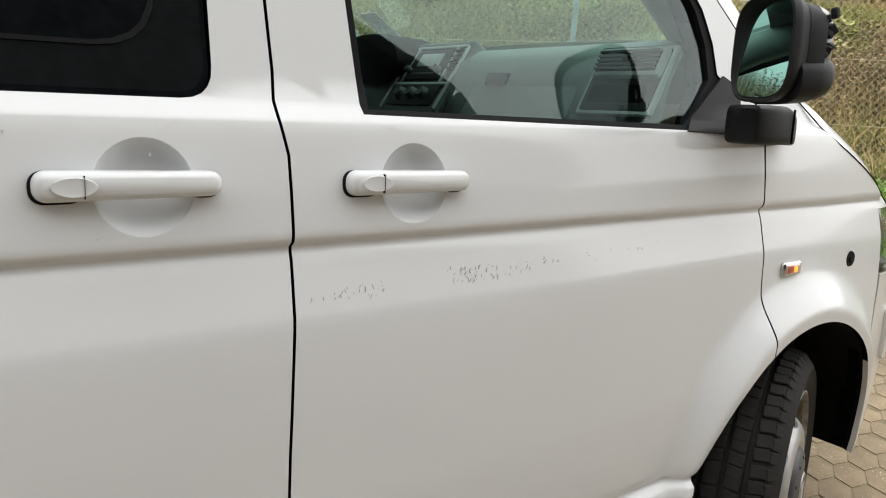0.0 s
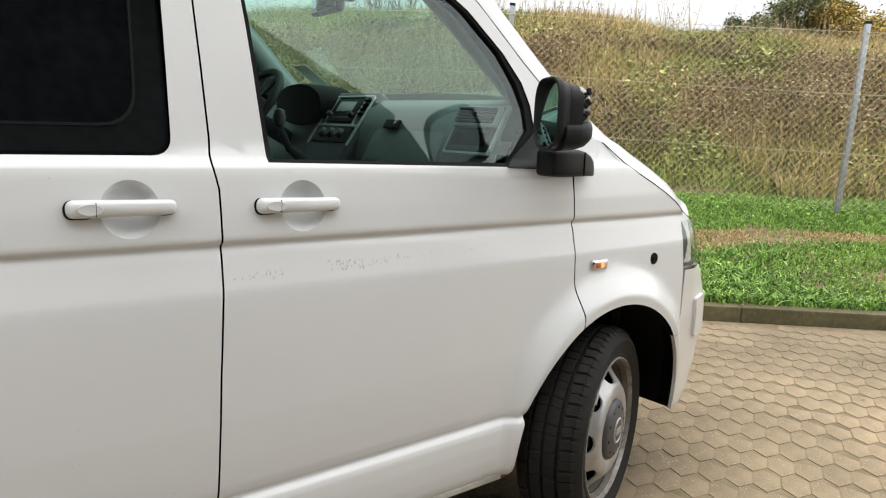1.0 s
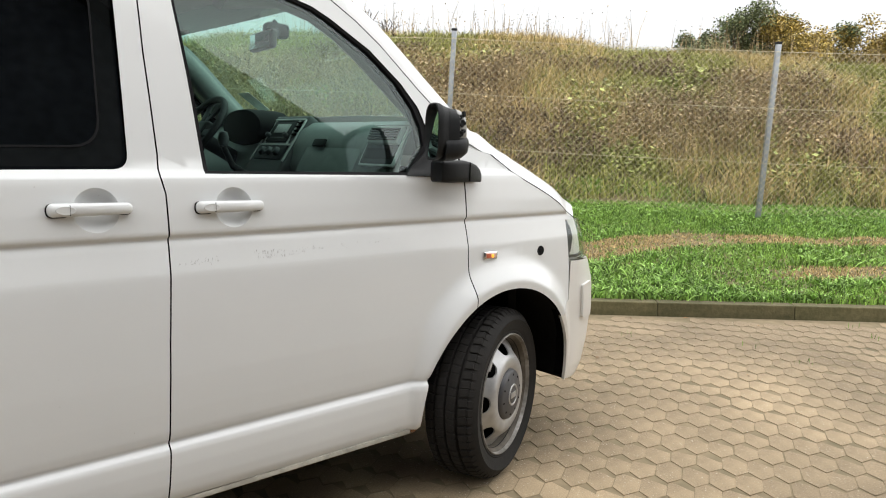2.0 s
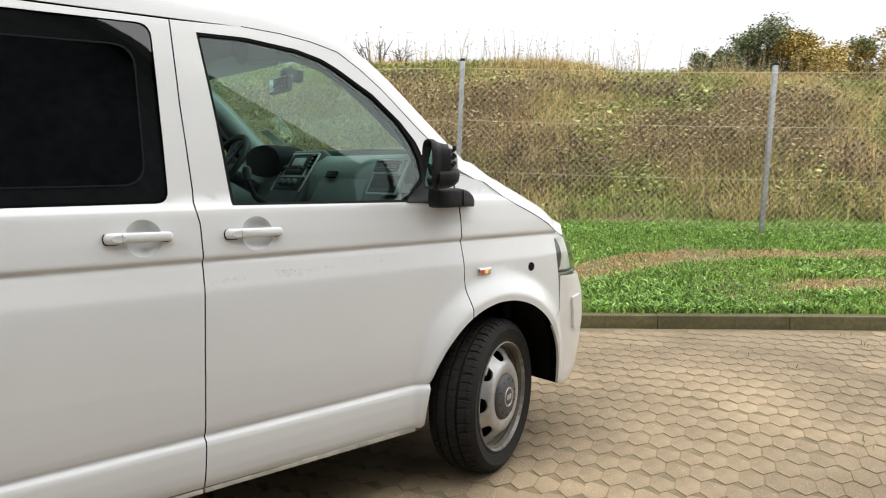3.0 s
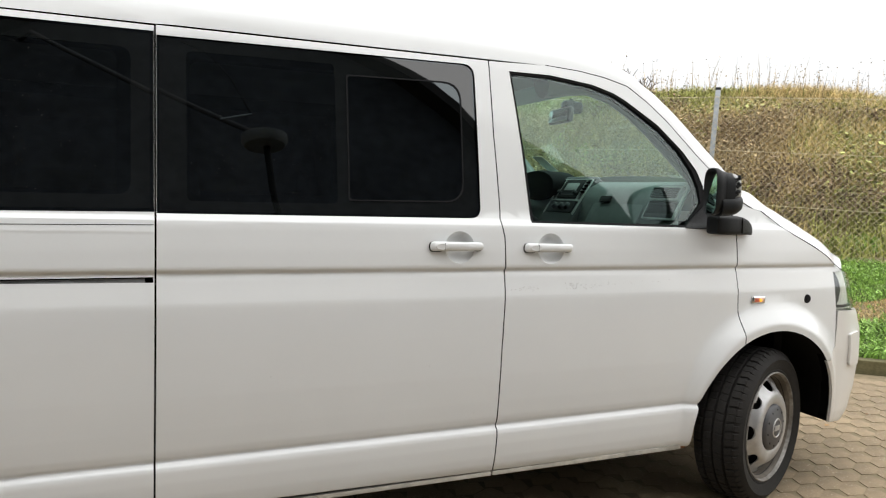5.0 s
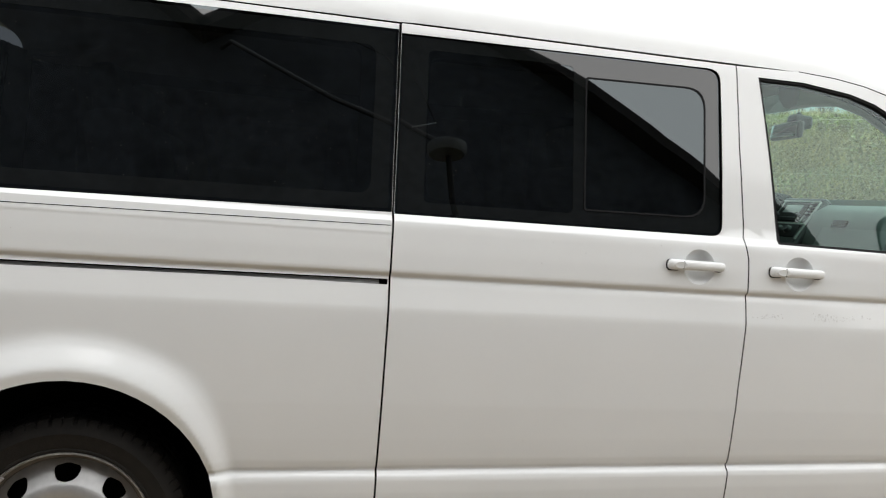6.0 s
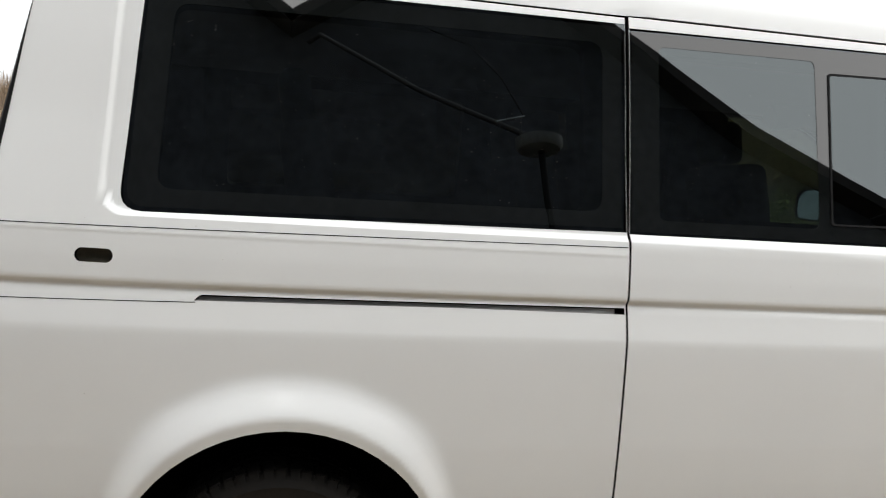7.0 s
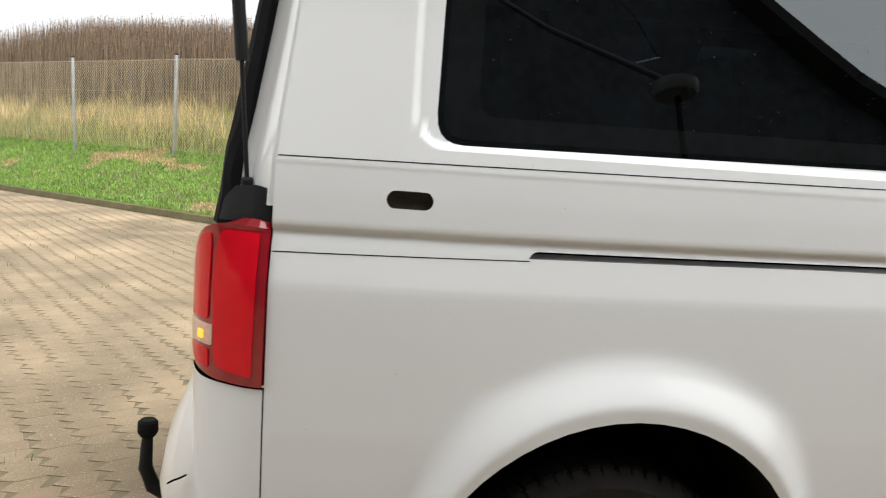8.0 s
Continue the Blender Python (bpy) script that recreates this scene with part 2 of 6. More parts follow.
def tube(points, radius, sides=8, closed=False):
    """A round bar along a line of points; radius may be a list."""
    bm = bmesh.new()
    pts = [Vector(p) for p in points]
    rad = radius if isinstance(radius, (list, tuple)) else [radius] * len(pts)
    rings, up = [], Vector((0.13, 0.31, 0.94))
    for i, p in enumerate(pts):
        a = pts[(i - 1) % len(pts)] if (i or closed) else p
        b = pts[(i + 1) % len(pts)] if (i < len(pts) - 1 or closed) else p
        d = (b - a).normalized()
        x = d.cross(up)
        if x.length < 0.05:
            x = d.cross(Vector((1, 0, 0)))
        x.normalize()
        y = d.cross(x)
        rings.append([bm.verts.new(p + (x * math.cos(k * math.tau / sides) + y * math.sin(k * math.tau / sides)) * rad[i]) for k in range(sides)])
    n = len(rings)
    for i in range(n if closed else n - 1):
        r, q = rings[i], rings[(i + 1) % n]
        for k in range(sides):
            bm.faces.new((r[k], r[(k + 1) % sides], q[(k + 1) % sides], q[k]))
    if not closed:
        bm.faces.new(rings[0])
        bm.faces.new(rings[-1][::-1])
    bmesh.ops.recalc_face_normals(bm, faces=bm.faces)
    return bm


def lathe(profile, steps=64, axis="y"):
    """Turns a profile of (radius, along) round the axis; closes the ends that lie on it."""
    bm = bmesh.new()
    rings = []
    for r, h in profile:
        ring = []
        for k in range(steps):
            a = k * math.tau / steps
            c, s = r * math.cos(a), r * math.sin(a)
            ring.append(bm.verts.new((c, h, s) if axis == "y" else (c, s, h)))
        rings.append(ring)
    for p, q in zip(rings, rings[1:]):
        for k in range(steps):
            bm.faces.new((p[k], p[(k + 1) % steps], q[(k + 1) % steps], q[k]))
    bmesh.ops.remove_doubles(bm, verts=bm.verts, dist=1e-6)
    bmesh.ops.recalc_face_normals(bm, faces=bm.faces)
    return bm


def rounded(points, radius, steps=5):
    """Rounds the corners of a closed outline; radius: one for all, or one for each corner."""
    out, n = [], len(points)
    for i in range(n):
        r = radius[i] if isinstance(radius, (list, tuple)) else radius
        p, a, b = Vector(points[i]), Vector(points[i - 1]), Vector(points[(i + 1) % n])
        if r <= 0:
            out.append(tuple(p))
            continue
        da, db = (a - p), (b - p)
        ra, rb = min(r, da.length * 0.48), min(r, db.length * 0.48)
        s, e = p + da.normalized() * ra, p + db.normalized() * rb
        for k in range(steps + 1):
            f = k / steps
            q = s * (1 - f) ** 2 + p * 2 * f * (1 - f) + e * f * f
            out.append(tuple(q))
    return out


def lerp(v, xs, ys):
    return float(np.interp(v, xs, ys))

# ---- the van: x forward from the front axle, y inward from its right flank, z up ----
WIDTH = 1.90
SIDE = [(0.23, 0.06), (0.272, 0.024), (0.282, 0.016), (0.297, 0.008), (0.337, 0.001), (0.388, -0.003), (0.427, -0.003), (0.441, 0.001), (0.447, 0.010), (0.451, 0.015), (0.458, 0.016),
        (0.466, 0.008), (0.488, 0.003), (0.55, -0.003), (0.65, -0.009), (0.80, -0.011), (0.88, -0.0105), (0.92, -0.0096), (0.934, -0.0084), (0.940, -0.0072), (0.955, -0.0036), (0.99, 0.0045), (1.010, 0.0095), (1.020, 0.0142),
        (1.028, 0.0155), (1.034, 0.006), (1.045, 0.004), (1.10, 0.008), (1.165, 0.016), (1.188, 0.020), (1.200, 0.030), (1.213, 0.041), (1.40, 0.073), (1.60, 0.113), (1.77, 0.151),
        (1.80, 0.161), (1.83, 0.180), (1.87, 0.24)]
_z = np.arange(0.20, 1.95, 0.001)
_y = np.interp(_z, [p[0] for p in SIDE], [p[1] for p in SIDE])
_k = np.exp(-0.5 * (np.arange(-12, 13) / 2.5) ** 2)
_y = np.convolve(np.pad(_y, 12, mode="edge"), _k / _k.sum(), mode="valid")
FRONT = ([0.2, 0.34, 0.45, 0.60, 0.72, 0.80, 0.84, 0.90, 1.00, 1.06, 1.2], [0.10, 0.03, 0.005, -0.01, -0.005, 0.02, 0.045, 0.06, 0.11, 0.16, 0.34])
REAR = ([0.2, 0.5, 0.75, 1.03, 1.2, 1.5, 1.9], [0.03, 0.0, 0.0, 0.0, 0.02, 0.08, 0.18])
# plan line of the body from the tail's middle along the right flank to the nose's middle
PLAN = [(-4.24, 0.95), (-4.24, 0.60), (-4.233, 0.30), (-4.22, 0.185), (-4.19, 0.112), (-4.135, 0.070), (-4.07, 0.050), (-3.85, 0.026), (-3.6, 0.011), (-3.2, 0.002), (-2.6, 0.0),
        (-2.0, 0.0), (-1.35, 0.0), (-0.9, 0.001), (-0.5, 0.005), (-0.25, 0.009), (0.0, 0.014), (0.2, 0.023), (0.36, 0.036), (0.46, 0.050), (0.53, 0.069), (0.60, 0.104), (0.68, 0.18),
        (0.76, 0.33), (0.83, 0.54), (0.865, 0.75), (0.875, 0.95)]


def catmull(points, steps):
    out = []
    p = [points[0]] + list(points) + [points[-1]]
    for i in range(1, len(p) - 2):
        a, b, c, d = (np.array(p[i + k]) for k in (-1, 0, 1, 2))
        for k in range(steps):
            t = k / steps
            out.append(0.5 * (2 * b + (c - a) * t + (2 * a - 5 * b + 4 * c - d) * t * t + (3 * b - a - 3 * c + d) * t ** 3))
    out.append(np.array(points[-1]))
    return np.array(out)


_p = catmull(PLAN, 24)
_s = np.concatenate([[0], np.cumsum(np.linalg.norm(np.diff(_p, axis=0), axis=1))])
_s = _s - np.interp(-2.0, _p[:, 0], _s) - 2.0      # along the flank the running length equals x
ARCHES = ((-0.060, 0.335, 0.427, 0.050), (-3.380, 0.312, 0.397, 0.046))
SQUASH = (0.962, 1.0)      # the front opening is a little narrower than high
U_END, U_NOSE = float(_s[0]), float(_s[-1])


FLARE = ([-1, 0.0, 0.026, 0.030, 0.036, 0.050, 0.070, 0.090, 0.108, 0.122, 0.135], [0.95, 0.95, 1.0, 0.995, 0.95, 0.79, 0.52, 0.25, 0.08, 0.015, 0.0])
_t = np.arange(-0.02, 0.15, 0.001)
_f = np.convolve(np.pad(np.interp(_t, *FLARE), 12, mode="edge"), np.exp(-0.5 * (np.arange(-12, 13) / 4.5) ** 2) / np.exp(-0.5 * (np.arange(-12, 13) / 4.5) ** 2).sum(), mode="valid")


def flare(u, z):
    """The swelling of the flank round the wheel openings."""
    out = 0.0
    for (cx, cz, r, high), k in zip(ARCHES, SQUASH):
        d = math.hypot((u - cx) / k, z - cz) if z > cz else abs(u - cx) / k
        if d < r + 0.14:
            low = min(1.0, max(0.0, (z - 0.28) / 0.46))
            low = low * low * (3 - 2 * low)      # the swelling narrows towards the sill
            out -= high * (0.35 + 0.65 * low) * float(np.interp((d - r) * (2.4 - 1.4 * low), _t, _f))
    return out


DISHES = [(-1.534, 1.1095, 0.0565), (-1.166, 1.1055, 0.0565)]


def recess(u, z):
    """The sunk border round the rear side window."""
    if u > -2.531 or z < 1.19:
        return 0.0
    x0, z0, r = -3.842, 1.186, 0.075
    if u < x0 + r and z < z0 + r:
        d = r - math.hypot(u - x0 - r, z - z0 - r)
    else:
        d = min(u - x0, z - z0)
    f = min(1.0, max(0.0, d / 0.019))
    return 0.0125 * f * f * (3 - 2 * f)


def skin(u, z, deep=0.0, pane=False):
    """The point of the body's skin at the running length u and height z, sunk by deep."""
    x, y = np.interp(u, _s, _p[:, 0]), np.interp(u, _s, _p[:, 1])
    x0, y0, x1, y1 = (np.interp(u + d, _s, _p[:, k]) for d in (-0.004, 0.004) for k in (0, 1))
    tx, ty = x1 - x0, y1 - y0
    k = math.hypot(tx, ty) or 1
    nx, ny = -ty / k, tx / k
    f = min(1.0, max(0.0, (u - 0.42) / 0.25))
    r = min(1.0, max(0.0, (-4.08 - u) / 0.10))
    low = 0.004 + 0.0105 * (min(-0.3, max(-3.0, u)) + 1.36)      # the sill crease climbs a little towards the nose
    side_y = float(np.interp(z - low * min(1.0, max(0.0, (0.64 - z) / 0.16)), _z, _y))
    off = side_y * (1 - f) * (1 - r) + lerp(z, *FRONT) * f + lerp(z, *REAR) * r + deep
    if u < -2.531 and 1.15 < z < 1.40:
        # the rear panel has no shelf of its own: its window is sunk instead
        off += (0.0137 + 0.237 * (z - 1.15) - side_y) * (1 - r)
    if u > 0.0 and z < 0.58:
        # no sill crease on the bumper
        off += (float(np.interp(z, [0.24, 0.285, 0.31, 0.35, 0.58], [0.05, 0.02, 0.010, 0.004, -0.0048])) - side_y) * (1 - f)
    if pane:
        off = 0.041 + 0.19 * (z - 1.213) + 0.02 * (z - 1.213) ** 2 + deep + (0.007 if u < -2.532 else 0.0)
        if -2.53 < u < -1.40:
            off += 0.0016 * min(1.0, abs(u + 1.985) / 0.545) ** 6 + 0.0008 * min(1.0, abs(z - 1.49) / 0.28) ** 6
    else:
        off += flare(u, z) + recess(u, z)
    lean = 0.075 * max(0.0, z - 1.15) * min(1.0, max(0.0, (-3.8 - u) / 0.25))
    return Vector((x + nx * off + lean, y + ny * off, z))


def skin_normal(u, z, deep=0.0, pane=False):
    e = 0.0012
    a = skin(u + e, z, deep, pane) - skin(u - e, z, deep, pane)
    b = skin(u, z + e, deep, pane) - skin(u, z - e, deep, pane)
    return a.cross(b).normalized()


Z_LEVELS = sorted({round(p[0], 4) for p in SIDE} | {round(1.045 + 0.014 * k, 4) for k in range(10)} | {1.186, 1.189, 1.192, 1.195, 1.202, 1.206, 0.449, 0.461, 0.469, 1.017, 1.026, 1.033, 1.0405, 1.198, 1.212} | {round(0.32 + 0.0095 * k, 4) for k in range(58)} | {round(1.0 + 0.05 * k, 3) for k in range(18)})


def sheet(name, outer, holes, mat, parent, label="", deep=0.0, thick=0.014, coarse=False, z_extra=(), x_extra=(), pane=False):
    """A panel cut out of the body's skin: an outline and holes in running length and height."""
    bm = bmesh.new()
    loops = [outer] + list(holes)
    edges = []
    for loop in loops:
        vs = [bm.verts.new((x, 0, z)) for x, z in loop]
        edges += [bm.edges.new((vs[i], vs[(i + 1) % len(vs)])) for i in range(len(vs))]
    bmesh.ops.triangle_fill(bm, use_beauty=True, use_dissolve=False, edges=edges, normal=(0, -1, 0))
    lo, hi = min(p[0] for p in outer), max(p[0] for p in outer)
    zl, zh = min(p[1] for p in outer), max(p[1] for p in outer)
    xs = {round(k * 0.1, 3) for k in range(-60, 30)} | {-3.842, -3.839, -3.835, -3.830, -3.825, -3.82, -3.805, -3.79} | set(x_extra)
    if not coarse:
        for cx, cz, r, _ in ARCHES:
            xs |= {round(cx + 0.009 * k, 4) for k in range(-61, 62)}
    if hi > 0.4 or lo < -4.1:
        xs |= {round(k * 0.025, 3) for k in list(range(16, 75)) + list(range(-215, -163))}
    cuts = [((x, 0, 0), (1, 0, 0)) for x in sorted(xs) if lo < x < hi]
    zs = set(Z_LEVELS if not coarse else Z_LEVELS[::3]) | set(z_extra)
    cuts += [((0, 0, z), (0, 0, 1)) for z in sorted(zs) if zl < z < zh]
    for co, no in cuts:
        bmesh.ops.bisect_plane(bm, geom=bm.verts[:] + bm.edges[:] + bm.faces[:], dist=1e-5, plane_co=co, plane_no=no)
    bm.verts.index_update()
    flat = [(v.co.x, v.co.z) for v in bm.verts]
    verts = [skin(u, z, deep, pane) for u, z in flat]
    norms = [skin_normal(u, z, deep, pane) for u, z in flat]
    faces, fn = [], []
    for f in bm.faces:
        ids = [v.index for v in f.verts]
        n = Vector((0, 0, 0))
        for i, j in zip(ids, ids[1:] + ids[:1]):
            n += verts[i].cross(verts[j])
        if n.dot(norms[ids[0]]) < 0:
            ids.reverse()
        faces.append(ids)
        fn.append([norms[i] for i in ids])
    skin_faces = len(faces)
    for e in bm.edges:
        if len(e.link_faces) == 1:
            a, b = e.verts[0].index, e.verts[1].index
            mid = e.link_faces[0].calc_center_median()
            ins = skin(mid.x, mid.z, deep, pane)
            base = len(verts)
            pa, pb = verts[a], verts[b]
            na, nb = norms[a], norms[b]
            verts += [pa, pb, pb - nb * thick, pa - na * thick]
            ids = [base, base + 1, base + 2, base + 3]
            n = (pb - pa).cross(-nb * thick)
            if n.length > 0:
                n.normalize()
            if n.dot(ins - pa) > 0:
                ids.reverse()
                n = -n
            faces.append(ids)
            fn.append([n] * 4)
    bm.free()
    me = bpy.data.meshes.new(name)
    me.from_pydata(verts, [], faces)
    me.shade_smooth()
    me.normals_split_custom_set([n for f in fn for n in f])
    me.materials.append(mat)
    if mat is PAINT:
        # panel edges facing the gaps are coloured black, standing in for shade there
        me.materials.append(GAP)
        for k in range(skin_faces, len(faces)):
            me.polygons[k].material_index = 1
    ob = new(name, me)
    ob.parent = parent
    return tagged(ob, label)


def mirrored(ob, parent, name=None):
    """The same part on the other flank."""
    c = ob.copy()
    scene.collection.objects.link(c)
    c.parent = parent
    c.matrix_basis = Matrix.Translation((0, WIDTH, 0)) @ Matrix.Diagonal((1, -1, 1, 1)) @ ob.matrix_basis
    if name:
        c.name = name
    return c


def arch(k, a0, a1, steps=26, grow=0.0):
    cx, cz, r, _ = ARCHES[k]
    w = SQUASH[k]
    return [(cx + w * (r + grow) * math.cos(radians(a0 + (a1 - a0) * i / steps)), cz + (r + grow) * math.sin(radians(a0 + (a1 - a0) * i / steps))) for i in range(steps + 1)]


G = 0.0022
van = thing("van", "white long-wheelbase passenger van with scratched door and open tailgate", "van")
SEAM_B = [(-1.379, 1.790), (-1.377, 1.52), (-1.365, 1.25), (-1.367, 1.19), (-1.357, 1.145), (-1.354, 1.035), (-1.359, 0.90), (-1.364, 0.75), (-1.366, 0.60), (-1.366, 0.46), (-1.373, 0.289)]
SEAM_F = [(-0.266, 1.20), (-0.262, 1.03), (-0.261, 0.89), (-0.252, 0.72)]
DOOR_TOP = [(-1.134, 1.796), (-0.988, 1.788), (-0.87, 1.772), (-0.76, 1.746), (-0.67, 1.690), (-0.582, 1.622), (-0.50, 1.546), (-0.426, 1.477), (-0.34, 1.404), (-0.286, 1.358)]
FWIN = [(-1.296, 1.759), (-1.12, 1.760), (-0.93, 1.740), (-0.83, 1.714), (-0.77, 1.686), (-0.625, 1.600), (-0.508, 1.500), (-0.444, 1.425), (-0.415, 1.362), (-0.404, 1.302), (-0.335, 1.255), (-0.34, 1.188), (-1.240, 1.199), (-1.265, 1.48)]
fx, fz, fr, _ = ARCHES[0]
a_door = [p for p in arch(0, 110, 185) if p[1] > 0.289]
front_arch_door = [(-0.254, fz + math.sqrt(fr ** 2 - ((-0.254 - fx) / SQUASH[0]) ** 2))] + [p for p in a_door if p[0] < -0.258]
door_outline = [(x + G, z) for x, z in SEAM_B[::-1]] + DOOR_TOP + [(-0.272, 1.30), (-0.270, 1.20)] + [(x - G, z) for x, z in SEAM_F[1:]] + front_arch_door + [(-0.478, 0.289)]
def bowl_hole(k):
    cx, cz, r = DISHES[k]
    return [(cx + r * math.cos(a), cz + r * math.sin(a)) for a in (i * math.tau / 32 for i in range(32))]


def bowl(k, parent):
    cx, cz, r = DISHES[k]
    bm = lathe([(0.0, 0.026), (0.018, 0.0254), (0.032, 0.0222), (0.044, 0.0148), (0.0512, 0.0072), (0.0545, 0.0026), (0.0558, 0.0006), (r, 0.0)], 32)
    for v in bm.verts:
        p = skin(cx + v.co.x, cz + v.co.z)
        v.co = Vector((p.x, p.y + v.co.y, p.z))
    part("handle_bowl", bm, PAINT, parent, "round finger hollow behind the handle")


door = sheet("front_door", door_outline, [FWIN, bowl_hole(1)], PAINT, van, "white front door with paint scratches below the crease", thick=0.012)
bowl(1, door)
part("door_top_gap", tube([skin(u, z + 0.0015, 0.0012) for u, z in DOOR_TOP], 0.0022, 6), GAP, door, "dark gap above the door frame")
bx, bz, br, _ = ARCHES[1]
SWIN = rounded([(-2.5273, 1.757), (-1.441, 1.769), (-1.443, 1.211), (-2.5273, 1.208)], [0.0, 0.045, 0.04, 0.0])
slide_outline = [(-2.528, 0.289), (-2.528, 1.788)] + [(x - G, z) for x, z in SEAM_B]
slide = sheet("sliding_door", slide_outline, [SWIN, bowl_hole(0)], PAINT, van, "white sliding door", thick=0.012)
bowl(0, slide)
# rear flank, with the slide rail's slot and a small oval opening
RAIL = rounded([(-3.607, 1.000), (-3.595, 1.0135), (-2.537, 1.0170), (-2.537, 1.001), (-3.0, 1.004)], [0.004, 0.01, 0, 0, 0])
SLOT = [(-3.833 + (0.026 if math.cos(a) > 0 else -0.026) + 0.0165 * math.cos(a), 1.095 + 0.0165 * math.sin(a)) for a in (k * math.tau / 20 + 0.01 for k in range(20))]
QWIN = rounded([(-3.775, 1.762), (-2.5347, 1.770), (-2.5347, 1.212), (-3.792, 1.199)], [0.05, 0, 0, 0.055])
rear_arch = [p for p in arch(1, 178, 2) if p[1] > 0.315]
flank_outline = [(-2.534, 1.788), (-2.534, 0.289)] + [(-3.000, 0.289)] + rear_arch[::-1] + [(-3.83, 0.29), (-4.077, 0.33), (-4.077, 1.788)]
flank = sheet("rear_side_panel", flank_outline, [QWIN, RAIL, SLOT], PAINT, van, "white rear side panel", x_extra=[-3.86, -3.83], z_extra=[1.165, 1.17])
# fender
HOODLINE = [(-0.262, 1.30), (-0.10, 1.264), (0.0, 1.200), (0.066, 1.166), (0.14, 1.136), (0.209, 1.106), (0.28, 1.071), (0.330, 1.036), (0.400, 1.004)]
fender_outline = [(-0.254 + G, 0.745)] + [(x + G, z) for x, z in SEAM_F[2:0:-1]] + [(-0.263, 1.20)] + HOODLINE + [(0.330, 1.000), (0.328, 0.93), (0.345, 0.826), (0.356, 0.64)]
fa = [p for p in arch(0, 39.9, 121, 30) if p[0] > -0.246] + [(-0.2496, fz + math.sqrt(fr ** 2 - ((-0.2496 - fx) / SQUASH[0]) ** 2))]
fender_outline = [p for p in fender_outline if p[1] > 0.75] + [(0.357, 0.662), (0.30, 0.630)] + fa
fender = sheet("front_wing", fender_outline, [], PAINT, van, "white front wing")
bump_arch = arch(0, 2, 39.5, 14)
bump_outline = [(0.30, 0.6265), (0.36, 0.660), (0.36, 0.824), (0.50, 0.818), (0.62, 0.815), (0.9, 0.80), (U_NOSE, 0.79), (U_NOSE, 0.30), (0.9, 0.27), (0.48, 0.292), (0.395, 0.300), (0.356, 0.308)] + bump_arch
bumper = sheet("front_bumper", bump_outline, [], BUMPER_WHITE, van, "white front bumper")
# side pad of the bumper
pad = rounded([(0.474, 0.562), (0.456, 0.712), (0.545, 0.722), (0.560, 0.562)], 0.012)
sheet("bumper_pad", pad, [], BUMPER_WHITE, bumper, deep=-0.012, thick=0.03)
# head lamp
lamp_line = rounded([(0.350, 0.826), (0.333, 0.93), (0.334, 0.999), (0.405, 1.002), (0.50, 0.992), (0.62, 0.96), (0.72, 0.92), (0.70, 0.838), (0.5, 0.826)], [0.01, 0, 0.01, 0.01, 0, 0, 0.02, 0.02, 0])
lamp = sheet("headlight", lamp_line, [], LENS, van, "clear headlight with black and chrome inside", deep=0.002, thick=0.02)
sheet("lamp_housing", [(x * 0.98 + 0.008, z) for x, z in lamp_line], [], HEADLAMP, lamp, "silver lamp housing", deep=0.024)
sheet("lamp_bezel", [(0.338, 0.838), (0.336, 0.998), (0.352, 1.000), (0.374, 0.965), (0.383, 0.92), (0.372, 0.87), (0.360, 0.850), (0.45, 0.846), (0.55, 0.846), (0.55, 0.836)], [], GREYTRIM, lamp, "dark grey bezel", deep=0.010)
part("reflector", lathe([(0.0, 0.03), (0.03, 0.028), (0.06, 0.012), (0.075, 0.0)], 24, "z"), HEADLAMP, lamp, "silver reflector", m=look((0.49, 0.15, 0.92), (1.2, -0.3, 0.9)))
part("side_reflector", lathe([(0.0, 0.02), (0.02, 0.018), (0.045, 0.0)], 20, "z"), HEADLAMP, lamp, "silver reflector", m=look((0.43, 0.105, 0.955), (0.9, -0.7, 0.95)))
# nose: bonnet, grille
bm = bmesh.new()
rows = []
for i in range(27):
    u = -0.25 + 0.65 * i / 26
    f = max(0.0, (u + 0.10) / 0.50)
    edge = skin(u, lerp(u, [p[0] for p in HOODLINE], [p[1] for p in HOODLINE]) + 0.002, 0.004)
    row = []
    for j in range(41):
        v = 0.5 - 0.5 * math.cos(math.pi * j / 40)
        y = edge.y + (WIDTH - 2 * edge.y) * v
        side = 1 - abs(2 * v - 1) ** 2.2
        nose = lerp(f, [0, 0.6, 1.0], [0.09, 0.20, 0.42])
        row.append(bm.verts.new((edge.x + nose * side, y, edge.z + 0.070 * (1 - (1 - min(1, 14 * (0.5 - abs(v - 0.5)))) ** 2.5) + (0.05 - 0.13 * f * f) * side)))
    rows.append(row)
for a, b in zip(rows, rows[1:]):
    for j in range(40):
        bm.faces.new((a[j], b[j], b[j + 1], a[j + 1]))
bmesh.ops.recalc_face_normals(bm, faces=bm.faces)
bonnet = part("bonnet", bm, PAINT, van, "white bonnet")
gap_line = [(-0.10, 1.264)] + [p for p in HOODLINE if p[0] > -0.09]
part("bonnet_gap", tube([skin(u, z + 0.0015, -0.0005) for u, z in gap_line], 0.0018, 6), GAP, bonnet, "dark gap between bonnet and wing")
sheet("grille", [(0.70, 0.83), (0.72, 0.92), (0.9, 0.93), (U_NOSE, 0.93), (U_NOSE, 0.80), (0.9, 0.81)], [], TRIM, van, "black front grille", deep=0.02)
